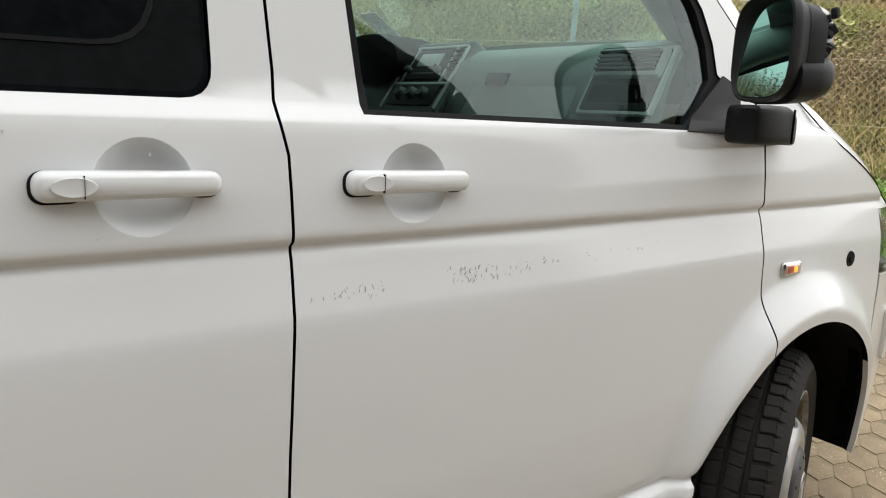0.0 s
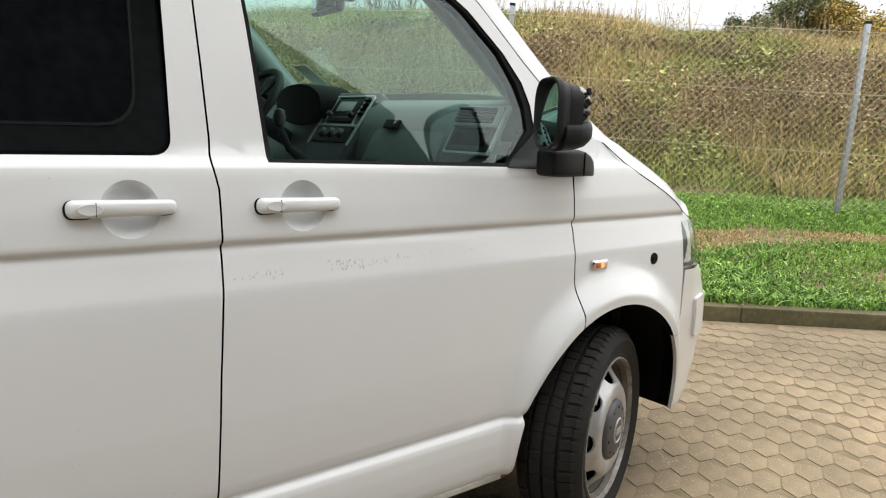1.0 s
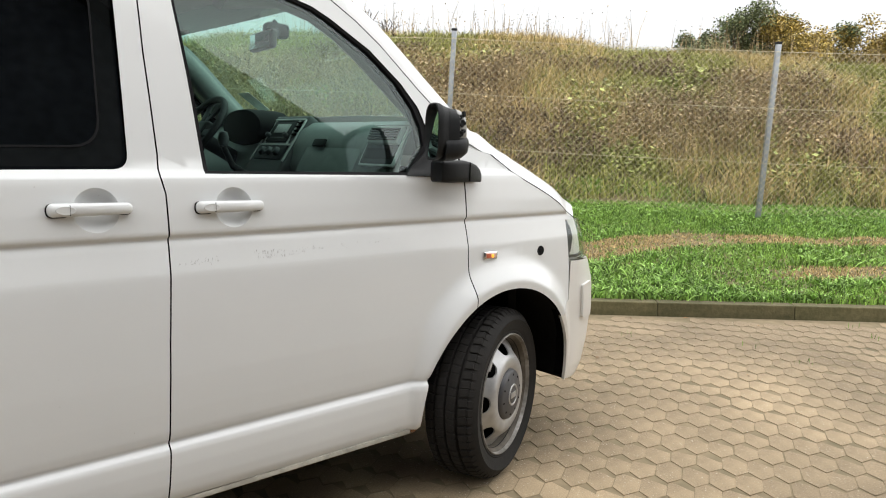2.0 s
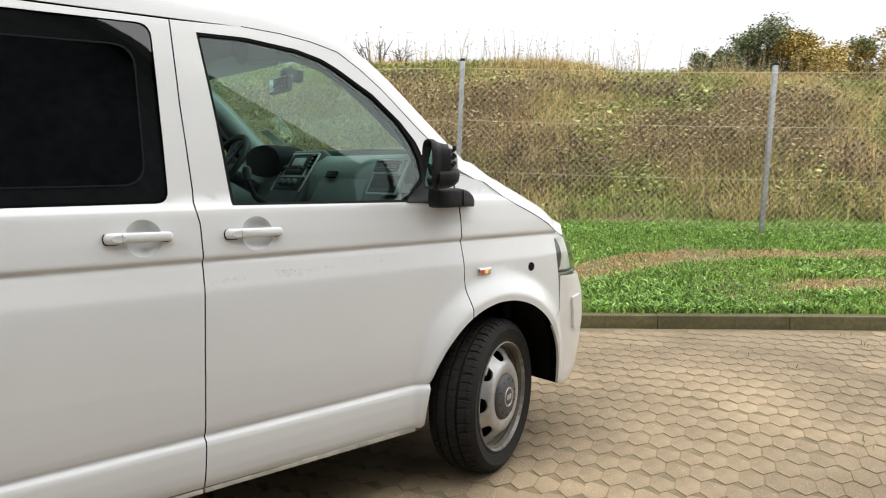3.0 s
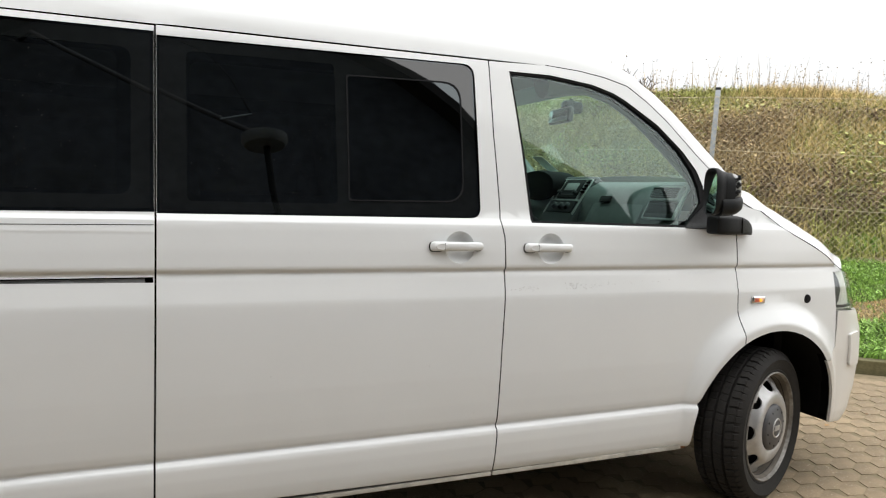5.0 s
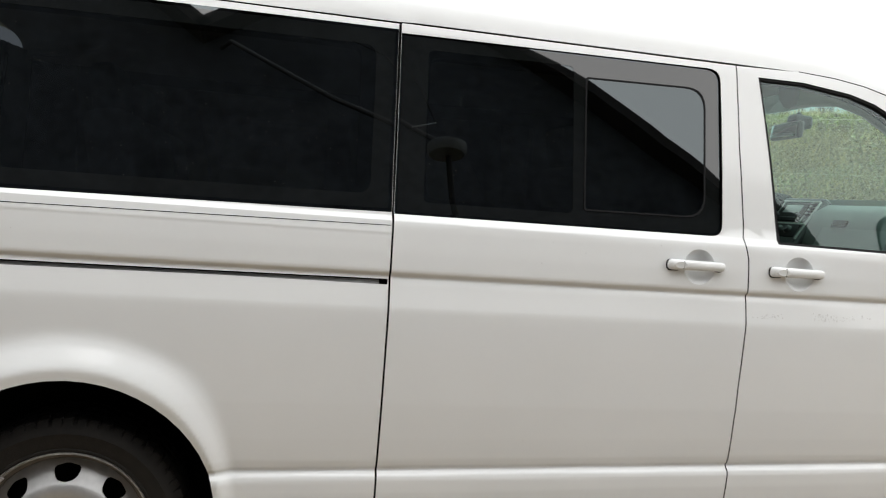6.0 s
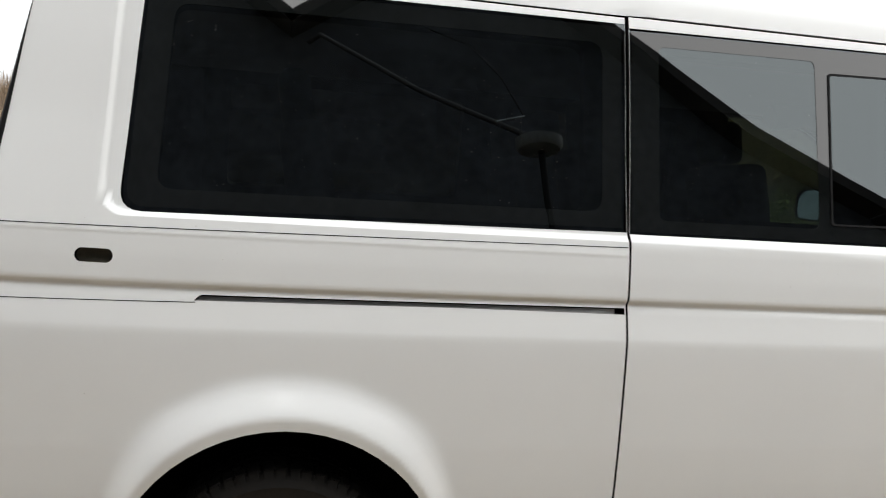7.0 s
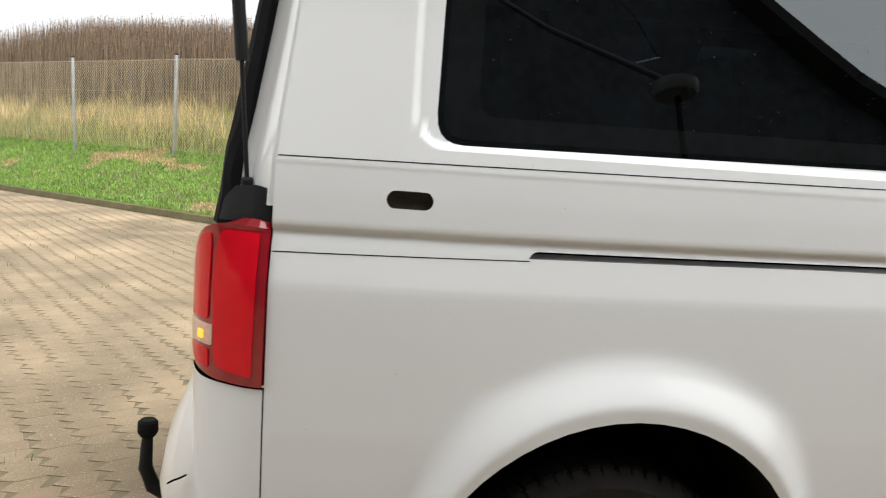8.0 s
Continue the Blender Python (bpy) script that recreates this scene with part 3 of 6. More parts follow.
for z in (0.85, 0.89):
    sheet("grille_bar", [(0.75, z - 0.012), (0.75, z + 0.012), (U_NOSE, z + 0.012), (U_NOSE, z - 0.012)], [], CHROME, van, "chrome grille bar", deep=0.005)
right_side = [o for o in van.children if o.name.split(".")[0] in ("front_door", "sliding_door", "rear_side_panel", "front_wing", "front_bumper", "headlight", "grille", "grille_bar")]

# added shell behind the panels: closes gaps, black for their shade, windows left open
shell_out = [(-4.077, 0.32), (-4.077, 1.80), (-1.2, 1.80), (-0.97, 1.79), (-0.74, 1.745), (-0.58, 1.62), (-0.29, 1.36), (-0.10, 1.26), (0.14, 1.135), (0.36, 1.02), (0.375, 0.32)]
shell_out += [p for p in arch(0, 0, 180, 24, 0.012)] + [(-0.495, 0.32), (-2.99, 0.32)] + [p for p in arch(1, 0, 180, 24, 0.012)]
shell_out = [p for i, p in enumerate(shell_out) if i == 0 or (abs(p[0] - shell_out[i - 1][0]) + abs(p[1] - shell_out[i - 1][1])) > 1e-3]
fwin_in = [(-1.290, 1.755), (-1.12, 1.756), (-0.931, 1.736), (-0.830, 1.710), (-0.771, 1.682), (-0.627, 1.597), (-0.516, 1.500), (-0.455, 1.420), (-0.426, 1.355), (-0.415, 1.284), (-0.500, 1.194), (-1.232, 1.201), (-1.258, 1.48)]
swin_in = rounded([(-2.43, 1.70), (-1.54, 1.70), (-1.54, 1.262), (-2.43, 1.26)], 0.04)
qwin_in = rounded([(-3.71, 1.71), (-2.64, 1.71), (-2.64, 1.258), (-3.72, 1.254)], 0.04)
shell = sheet("inner_shell", shell_out, [fwin_in, swin_in, qwin_in, SLOT, RAIL], GAP, van, "added black shell that stands in for the shade in the door gaps", deep=0.030, thick=0.03, coarse=True)
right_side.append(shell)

# glass and rubber of the windows
seal_in = [(-1.286, 1.750), (-1.12, 1.751), (-0.933, 1.731), (-0.832, 1.705), (-0.773, 1.677), (-0.630, 1.592), (-0.522, 1.500), (-0.462, 1.418), (-0.436, 1.355), (-0.430, 1.290), (-0.515, 1.200), (-1.228, 1.206), (-1.254, 1.48)]
seal = sheet("window_seal", FWIN, [seal_in], RUBBER, door, "black window seal", deep=0.0035, thick=0.02, coarse=True)
pane_line = [(-1.290, 1.755), (-1.12, 1.756), (-0.931, 1.736), (-0.830, 1.710), (-0.771, 1.682), (-0.627, 1.597), (-0.516, 1.500), (-0.455, 1.420), (-0.426, 1.355), (-0.415, 1.284), (-0.500, 1.194), (-1.232, 1.201), (-1.258, 1.48)]
pane = sheet("front_door_window", pane_line, [], CLEAR, door, "clear greenish side window", deep=0.009, thick=0.001, coarse=True, pane=True)
sp = sheet("sliding_door_window", SWIN, [], PRIVACY, slide, "black privacy glass", deep=0.003, thick=0.006, coarse=True, pane=True)
SMALL = rounded([(-1.925, 1.689), (-1.497, 1.698), (-1.505, 1.266), (-1.929, 1.261)], [0.012, 0.07, 0.07, 0.012])
sw = sheet("sliding_pane", SMALL, [], PRIVACY, sp, "small sliding pane of privacy glass", deep=0.0005, thick=0.002, coarse=True, pane=True)
frame_in = [(x + (0.005 if x < -1.7 else -0.005), z + (0.005 if z < 1.5 else -0.005)) for x, z in SMALL]
sheet("sliding_pane_frame", SMALL, [frame_in], RUBBER, sp, "thin black frame", deep=-0.0015, thick=0.004, coarse=True, pane=True)
qp = sheet("rear_side_window", QWIN, [], PRIVACY, flank, "black privacy glass", deep=0.003, thick=0.006, coarse=True, pane=True)
frit = rounded([(-2.44, 1.715), (-1.965, 1.720), (-1.965, 1.250), (-2.44, 1.248)], 0.02)
sheet("window_border", rounded([(-2.520, 1.750), (-1.450, 1.762), (-1.452, 1.218), (-2.520, 1.215)], [0.0, 0.04, 0.035, 0.0]), [frit, SMALL], FRIT, slide, "dark printed border of the glass", deep=0.0018, thick=0.001, coarse=True, pane=True)
sheet("rear_window_border", rounded([(-3.765, 1.752), (-2.545, 1.760), (-2.545, 1.222), (-3.780, 1.210)], [0.045, 0, 0, 0.05]), [rounded([(-3.700, 1.705), (-2.60, 1.712), (-2.60, 1.262), (-3.712, 1.255)], 0.04)], FRIT, flank, "dark printed border of the glass", deep=0.0018, thick=0.001, coarse=True, pane=True)
for o in (pane, sp, sw, qp, lamp):
    o.visible_shadow = False
# roof: from flank to flank, with a rounded shoulder
SHOULDER = [(0.0, 0.0), (0.004, 0.10), (0.009, 0.22), (0.016, 0.34), (0.027, 0.46), (0.044, 0.575), (0.070, 0.67), (0.110, 0.75), (0.170, 0.82)]
bm = bmesh.new()
rows = []
for i in range(61):
    x = -4.03 + 3.33 * i / 60
    zs = lerp(x, [-4.03, -1.2, -1.0, -0.87, -0.76, -0.68], [1.791, 1.797, 1.791, 1.776, 1.751, 1.70])
    top = lerp(x, [-4.03, -3.8, -2.5, -1.5, -1.05, -0.85, -0.70], [1.905, 1.94, 1.96, 1.96, 1.938, 1.895, 1.84])
    e = skin(x, zs)
    row = []
    for j in range(49):
        k = min(j, 48 - j)
        into = SHOULDER[k][0] if k < 9 else SHOULDER[8][0] + (WIDTH / 2 - e.y - SHOULDER[8][0]) * (k - 8) / 16
        y = e.y + into if j <= 24 else WIDTH - e.y - into
        a = 1 - into / (WIDTH / 2 - e.y)
        rise = SHOULDER[k][1] if k < 9 else SHOULDER[8][1] + (1 - SHOULDER[8][1]) * (1 - ((24 - k) / 16) ** 2)
        row.append(bm.verts.new((x + 0.13 * (1 - a * a) * max(0, min(1, (x + 1.3) / 0.5)), y, zs + (top - zs) * rise)))
    rows.append(row)
for a, b in zip(rows, rows[1:]):
    for j in range(48):
        bm.faces.new((a[j], b[j], b[j + 1], a[j + 1]))
bmesh.ops.recalc_face_normals(bm, faces=bm.faces)
roof_bm = bm.copy()
roof = part("roof", bm, PAINT, van, "white roof")
for v in roof_bm.verts:
    v.co.z -= 0.035
    v.co.y = 0.95 + (v.co.y - 0.95) * 0.93
part("headliner", roof_bm, LINING, van, "light grey roof lining")

# windscreen pillars and windscreen
pillar_line = [(-1.06, 0, 1.797), (-0.988, 0, 1.791), (-0.87, 0, 1.775), (-0.76, 0, 1.749), (-0.67, 0, 1.693), (-0.582, 0, 1.625), (-0.50, 0, 1.549), (-0.426, 0, 1.480), (-0.34, 0, 1.407), (-0.24, 0, 1.320), (-0.13, 0, 1.268)]
bm = bmesh.new()
rows = []
INNER = [(-1.06, 1.796), (-0.97, 1.812), (-0.85, 1.825), (-0.71, 1.790), (-0.61, 1.733), (-0.52, 1.662), (-0.44, 1.589), (-0.36, 1.517), (-0.27, 1.435), (-0.16, 1.341), (-0.05, 1.268)]
for (x, _, z), (xi, zi) in zip(pillar_line, INNER):
    a = skin(x, z, 0.001)
    b = Vector((xi + 0.03, a.y + 0.085, zi))
    mid = (a + b) / 2 + Vector((0.014, -0.012, 0.017))
    q = [a + Vector((0, 0.02, -0.01)), a, a * 0.7 + mid * 0.3 + Vector((0.004, -0.003, 0.004)), mid, b * 0.75 + mid * 0.25, b, b + Vector((-0.02, 0.02, -0.03)), a + Vector((-0.02, 0.06, -0.05))]
    rows.append([bm.verts.new(p) for p in q])
for a, b in zip(rows, rows[1:]):
    for j in range(8):
        bm.faces.new((a[j], b[j], b[(j + 1) % 8], a[(j + 1) % 8]))
bmesh.ops.recalc_face_normals(bm, faces=bm.faces)
bm.faces.ensure_lookup_table()
for k, f in enumerate(bm.faces):
    f.material_index = 1 if k % 8 in (5, 6, 7) else 0
pillar = part("windscreen_pillar", bm, PAINT, van, "white windscreen pillar")
pillar.data.materials.append(DASH)
right_side.append(pillar)
bm = bmesh.new()
rows = []
for (x, _, z), (xi, zi) in list(zip(pillar_line, INNER))[2:]:
    y0 = skin(x, z, 0).y + 0.085
    rows.append([bm.verts.new((xi + 0.03 + 0.05 * (1 - abs(2 * j / 16 - 1) ** 2), y0 + (WIDTH - 2 * y0) * j / 16, zi + 0.01 * (1 - abs(2 * j / 16 - 1) ** 2))) for j in range(17)])
for a, b in zip(rows, rows[1:]):
    for j in range(16):
        bm.faces.new((a[j], b[j], b[j + 1], a[j + 1]))
bmesh.ops.recalc_face_normals(bm, faces=bm.faces)
screen = part("windscreen", bm, CLEAR, van, "clear windscreen")
screen.visible_shadow = False
# inside trim of the windscreen pillars
pts = [Vector((xi - 0.035, skin(x, z, 0).y + 0.095, zi - 0.050)) for (x, _, z), (xi, zi) in list(zip(pillar_line, INNER))[:-2]]
right_side.append(part("pillar_trim", tube(pts, 0.062, 10), DASH, van, "grey pillar trim"))

def oval(x, wide, high, n=36, k=3.4, z=0.0, y=0.0):
    """A ring of points like a rounded rectangle, across x."""
    out = []
    for i in range(n):
        c, q = math.cos(i * math.tau / n), math.sin(i * math.tau / n)
        out.append((x, y + wide / 2 * math.copysign(abs(c) ** (2 / k), c), z + high / 2 * math.copysign(abs(q) ** (2 / k), q)))
    return out


def loft(rings, cap=True):
    bm = bmesh.new()
    vs = [[bm.verts.new(p) for p in ring] for ring in rings]
    for a, b in zip(vs, vs[1:]):
        for i in range(len(a)):
            bm.faces.new((a[i], a[(i + 1) % len(a)], b[(i + 1) % len(a)], b[i]))
    if cap:
        bm.faces.new(vs[-1])
        bm.faces.new(vs[0][::-1])
    bmesh.ops.recalc_face_normals(bm, faces=bm.faces)
    return bm


# door handles
def handle(cx, cz, lock):
    y = skin(cx + 0.085, cz).y
    def ring(depth, inset, x0=-0.100, x1=0.100, high=0.031, bow=0.006):
        w = high / 2 - inset
        pts = []
        for k in range(28):
            a = k * math.tau / 28 + 0.01
            end = (x1 - high / 2 - 0.002) if math.cos(a) > 0 else (x0 + high / 2 + 0.002)
            x = end + w * 1.15 * math.copysign(abs(math.cos(a)) ** 0.8, math.cos(a))
            z = w * math.copysign(abs(math.sin(a)) ** 0.8, math.sin(a)) * (1.04 - 0.9 * x)
            pts.append((cx + x, y - depth + bow * (x / 0.1) ** 2, cz + z))
        return pts
    ob = part("door_handle", loft([ring(0.004, 0.004), ring(0.010, 0.0), ring(0.018, 0.0005), ring(0.0235, 0.003), ring(0.0265, 0.0075)]), PAINT, lock, "white pull handle")
    for dx, wd in ((-0.078, 0.030), (0.086, 0.022)):
        part("handle_foot", box((wd, 0.03, 0.022), (cx + dx, y + 0.002, cz), 0.009, 3), PAINT, ob)
    for x0, x1 in ((-0.1022, -0.048), (0.062, 0.1014)):
        gasket = loft([ring(-0.004, 0.0, x0, x1, 0.0328, 0.0), ring(0.0030, 0.0, x0, x1, 0.0328, 0.0), ring(0.0040, 0.002, x0, x1, 0.0328, 0.0)])
        bmesh.ops.translate(gasket, vec=(-0.0006, 0, -0.0018), verts=gasket.verts)
        part("handle_gasket", gasket, RUBBER, ob, "black gasket")
    part("handle_gap", box((0.0004, 0.0236, 0.0250), (cx - 0.052, y - 0.0146, cz), 0.0003), GAP, ob)
    cap = lathe([(0.0, -0.0004), (0.6, 0.0000), (0.84, 0.0001), (0.95, 0.0004), (1.0, 0.0001), (1.04, -0.002)], 28)
    bmesh.ops.scale(cap, vec=(0.0225, -1.0, 0.0105), verts=cap.verts)
    part("lock_cover", cap, PAINT, ob, m=Matrix.Translation((cx - 0.062, y - 0.0246, cz)) @ Matrix.Rotation(radians(-4.2), 4, "Z"))
    return ob


handle(-1.549, 1.1135, slide)
handle(-1.179, 1.109, door)

# indicator, round cap on the wing, seams and sills
y = skin(-0.152, 0.892).y
ind = part("side_indicator", box((0.072, 0.014, 0.032), (-0.152, y - 0.003, 0.892), 0.0068, 3), CHROME, fender, "small side indicator with a chrome rim")
part("indicator_lens", box((0.058, 0.012, 0.022), (-0.152, y - 0.007, 0.892), 0.0055, 3), INDICLEAR, ind, "orange lens")
part("indicator_reflector", box((0.024, 0.010, 0.018), (-0.166, y - 0.0095, 0.892), 0.004, 2), INDIRED, ind, "orange-red plastic")
part("indicator_bulb", box((0.014, 0.010, 0.014), (-0.146, y - 0.0095, 0.891), 0.003, 2), AMBER, ind, "glowing amber bulb")
y = skin(0.146, 0.887).y
cap = part("wing_cap", lathe([(0.0, -0.006), (0.008, -0.006), (0.009, -0.002), (0.0185, -0.003), (0.0205, 0.002), (0.0205, 0.01)], 24), RUBBER, fender, "round black cap", m=Matrix.Translation((0.146, y, 0.887)))
# thin joints on the rear flank
sheet("belt_joint", [(-4.074, 1.1603), (-4.074, 1.1622), (-2.537, 1.1750), (-2.537, 1.1731)], [], GAP, flank, deep=-0.0006, thick=0.002)
sheet("rail_joint", [(-4.074, 0.9882), (-4.074, 0.9900), (-3.604, 0.9970), (-3.604, 0.9952)], [], GAP, flank, deep=-0.0006, thick=0.002)
sheet("rail_back", [(-3.63, 0.98), (-3.63, 1.03), (-2.56, 1.03), (-2.56, 0.98)], [], RAILGREY, flank, "grey slide rail", deep=0.013, coarse=True)
sheet("slot_back", [(-3.90, 1.06), (-3.90, 1.13), (-3.77, 1.13), (-3.77, 1.06)], [], HOLLOW, flank, "dirty hollow behind the opening", deep=0.024, coarse=True)
for name, x0, x1 in (("door_sill", -1.370, -0.480), ("sliding_door_sill", -2.526, -1.376), ("rear_sill", -2.995, -2.534)):
    b = box((x1 - x0, 0.05, 0.017), ((x0 + x1) / 2, 0.040, 0.2765 + 0.0105 * ((x0 + x1) / 2 + 1.36)), 0.004, m=Matrix.Rotation(-0.0105, 4, "Y"))
    part(name, b, SILL, van, "dirty white sill")
part("sill_rust", box((0.022, 0.004, 0.010), (-0.494, 0.0135, 0.285), 0.0015), RUST, van, "rust at the sill's end")
# mirrored flank
for o in list(right_side):
    c = mirrored(o, van)
    for ch in o.children:
        if ch.name.split(".")[0] in ("window_seal", "front_door_window", "sliding_door_window", "rear_side_window", "lamp_housing", "reflector", "bumper_pad"):
            d = ch.copy()
            scene.collection.objects.link(d)
            d.parent = c
            for g in ch.children:
                h = g.copy()
                scene.collection.objects.link(h)
                h.parent = d

# wheels
def wheel(at, steer):
    e = Matrix.Translation(at) @ Matrix.Rotation(radians(steer), 4, "Z")
    w = part("wheel", lathe([(0.234, 0.004), (0.240, -0.006), (0.246, -0.0075), (0.249, -0.0055), (0.264, -0.013), (0.290, -0.0165), (0.293, -0.0185), (0.296, -0.0165), (0.308, -0.011), (0.316, -0.003), (0.322, 0.010), (0.326, 0.0288), (0.3275, 0.0438), (0.321, 0.0455), (0.321, 0.0534), (0.330, 0.0552), 
                             (0.331, 0.0904), (0.322, 0.0922), (0.322, 0.0992), (0.331, 0.1010), (0.330, 0.1344), (0.321, 0.1362), (0.321, 0.1432), (0.327, 0.1450), (0.326, 0.1652), (0.318, 0.1828), (0.29, 0.1916), (0.23, 0.1828), (0.21, 0.0904), (0.215, 0.0200), (0.234, 0.004)], 96),
             TYRE, van, "black tyre on a silver steel wheel", m=e)
    # tread: chunky shoulder blocks that reach down the flank, and ribs with fine cuts
    bm = bmesh.new()
    for row, wide, tilt, skew, n, r0, gap, deep in ((0.0035, 0.026, 50, 6, 62, 0.3155, 0.0075, 0.012), (0.0270, 0.033, 10, 9, 62, 0.3265, 0.0055, 0.013), (0.0728, 0.036, 0, -6, 76, 0.3290, 0.0013, 0.010), (0.1177, 0.035, 0, 6, 76, 0.3290, 0.0013, 0.010), (0.159, 0.030, -9, -6, 62, 0.3265, 0.005, 0.013)):
        blk = box((math.tau * 0.332 / n - gap, wide, deep), bevel=0.0022, seg=1)
        cos, faces = [v.co.copy() for v in blk.verts], [[v.index for v in f.verts] for f in blk.faces]
        blk.free()
        for k in range(n):
            m = Matrix.Rotation((k + (0.3 if k % 3 == 1 else 0.0) * 0.4) * math.tau / n, 4, "Y") @ Matrix.Translation((0, row, r0)) @ Matrix.Rotation(radians(tilt), 4, "X") @ Matrix.Rotation(radians(skew), 4, "Z")
            vs = [bm.verts.new(m @ c) for c in cos]
            for f in faces:
                bm.faces.new([vs[i] for i in f])
    part("tread", bm, TYRE, w, "tread blocks", smooth=False)
    part("rim", lathe([(0.2285, 0.008), (0.2350, 0.004), (0.2378, -0.003), (0.2368, -0.0085), (0.2335, -0.0095), (0.2310, -0.004), (0.2280, 0.006)], 72), RIMLIP, w, "dirty silver rim edge")
    part("rim_well", lathe([(0.2290, 0.004), (0.219, 0.012), (0.2135, 0.026), (0.2115, 0.046)], 72), RIMRUST, w, "dirty rim well")
    part("rim_barrel", lathe([(0.2115, 0.046), (0.200, 0.06), (0.196, 0.12), (0.205, 0.19), (0.22, 0.195)], 64), UNDER, w, "black rim barrel")
    # domed disc with eight rounded openings in its sloping edge
    bm = bmesh.new()
    n, fine = 8, 20
    prof = [(0.085, -0.0100), (0.100, -0.0115), (0.107, -0.0155), (0.116, -0.0178), (0.130, -0.0182), (0.142, -0.0158), (0.150, -0.0115), (0.156, -0.0065), (0.162, -0.0005), (0.169, 0.0065), (0.177, 0.0145), (0.185, 0.0225), (0.192, 0.0290), (0.200, 0.036), (0.212, 0.044)]
    lo, hi, half = 0.154, 0.196, 0.215
    prof = [p for p in prof if p[0] < lo] + [(r, float(np.interp(r, [p[0] for p in prof], [p[1] for p in prof]))) for r in np.linspace(lo, hi, 11)] + [p for p in prof if p[0] > hi + 0.002]
    open_from, steps, sector = 5, n * fine, math.tau / n
    grid = []
    for r, h in prof:
        t = max(-1.0, min(1.0, (r - (lo + hi) / 2) / ((hi - lo) / 2)))
        phi = 0.03 + (half - 0.03 - 0.03 * (1 - t)) * math.sqrt(max(0.0, 1 - abs(t) ** 3))
        knots = np.interp(range(fine + 1), [0, open_from, fine - open_from, fine], [-sector / 2, -phi, phi, sector / 2])
        grid.append([bm.verts.new((r * math.cos(q * sector + knots[k]), h, r * math.sin(q * sector + knots[k]))) for q in range(n) for k in range(fine)])
    for i in range(len(prof) - 1):
        for k in range(steps):
            if lo - 1e-6 <= prof[i][0] < hi - 1e-6 and open_from <= k % fine < fine - open_from:
                continue
            bm.faces.new((grid[i][k], grid[i][(k + 1) % steps], grid[i + 1][(k + 1) % steps], grid[i + 1][k]))
    out = bmesh.ops.extrude_face_region(bm, geom=bm.faces[:])
    bmesh.ops.translate(bm, vec=(0, 0.006, 0), verts=[v for v in out["geom"] if isinstance(v, bmesh.types.BMVert)])
    bmesh.ops.recalc_face_normals(bm, faces=bm.faces)
    part("wheel_disc", bm, RIM, w, "silver pressed steel disc")
    part("disc_back", lathe([(0.0, 0.10), (0.19, 0.10), (0.19, 0.11), (0.0, 0.11)], 32), UNDER, w, "black brake backing")
    hub = part("hub_cap", lathe([(0.0, -0.034), (0.045, -0.0335), (0.050, -0.031), (0.085, -0.028), (0.096, -0.022), (0.101, -0.010), (0.101, 0.0)], 56), HUBGREY, w, "grey hub cap with a round badge")
    part("hub_ring", lathe([(0.0345, -0.0340), (0.037, -0.0362), (0.0405, -0.0362), (0.043, -0.0335)], 40), RIM, hub, "pale ring of the badge")
    part("hub_badge", box((0.046, 0.004, 0.022), (0, -0.0345, 0), 0.0015), RIM, hub, "plain pale badge")
    for k in range(10):
        a = k * math.tau / 10 + 0.2
        part("bolt_cap", lathe([(0.0, -0.0285), (0.0025, -0.0300), (0.0045, -0.0290), (0.0050, -0.024)], 10), GAP, hub, m=Matrix.Translation((0.078 * math.cos(a), 0.0, 0.078 * math.sin(a))))
    part("balance_weight", box((0.040, 0.012, 0.012), bevel=0.003), RIM, w, "grey balance weight", m=Matrix.Rotation(radians(-48), 4, "Y") @ Matrix.Translation((0, -0.006, 0.229)) @ Matrix.Rotation(radians(90), 4, "Y") @ Matrix.Rotation(radians(90), 4, "Y"))
    return w


wheel((-0.044, -0.004, 0.337), 21.0)
wheel((-3.390, 0.050, 0.247), 0)
for x, z in ((-0.050, 0.337), (-3.390, 0.255)):
    w2 = [o for o in van.children if o.name.startswith("wheel") and not o.name.startswith("wheel_") and abs(o.matrix_basis.translation.x - x) < 0.1][0]
    c = w2.copy()
    scene.collection.objects.link(c)
    c.parent = van
    c.matrix_basis = Matrix.Translation((x, WIDTH - 0.05, z)) @ Matrix.Rotation(radians(180), 4, "Z")
    for ch in w2.children:
        d = ch.copy()
        scene.collection.objects.link(d)
        d.parent = c
        for g in ch.children:
            h = g.copy()
            scene.collection.objects.link(h)
            h.parent = d

# wheel housings and underbody
for k, (cx, cz, r, _) in enumerate(ARCHES):
    bm = bmesh.new()
    rows = []
    ring = [radians((-4 + 188 * i / 40) if k == 0 else (-28 + 236 * i / 40)) for i in range(41)]
    lip = [skin(cx + r * math.cos(a), max(0.3, cz + r * math.sin(a)), 0.012) for a in ring]
    rows.append([bm.verts.new((p.x, max(0.02, p.y) if a < 0 or a > math.pi else p.y, cz + r * math.sin(a))) for p, a in zip(lip, ring)])
    for y in (0.06, 0.36):
        rows.append([bm.verts.new((cx + (r + 0.01) * math.cos(a), y, cz + (r + 0.01) * math.sin(a))) for a in ring])
    for a, b in zip(rows, rows[1:]):
        for j in range(40):
            bm.faces.new((a[j], b[j], b[j + 1], a[j + 1]))
    bm.faces.new(rows[-1])
    liner = part("wheel_arch_liner", bm, UNDER, van, "black wheel arch liner")
    mirrored(liner, van)
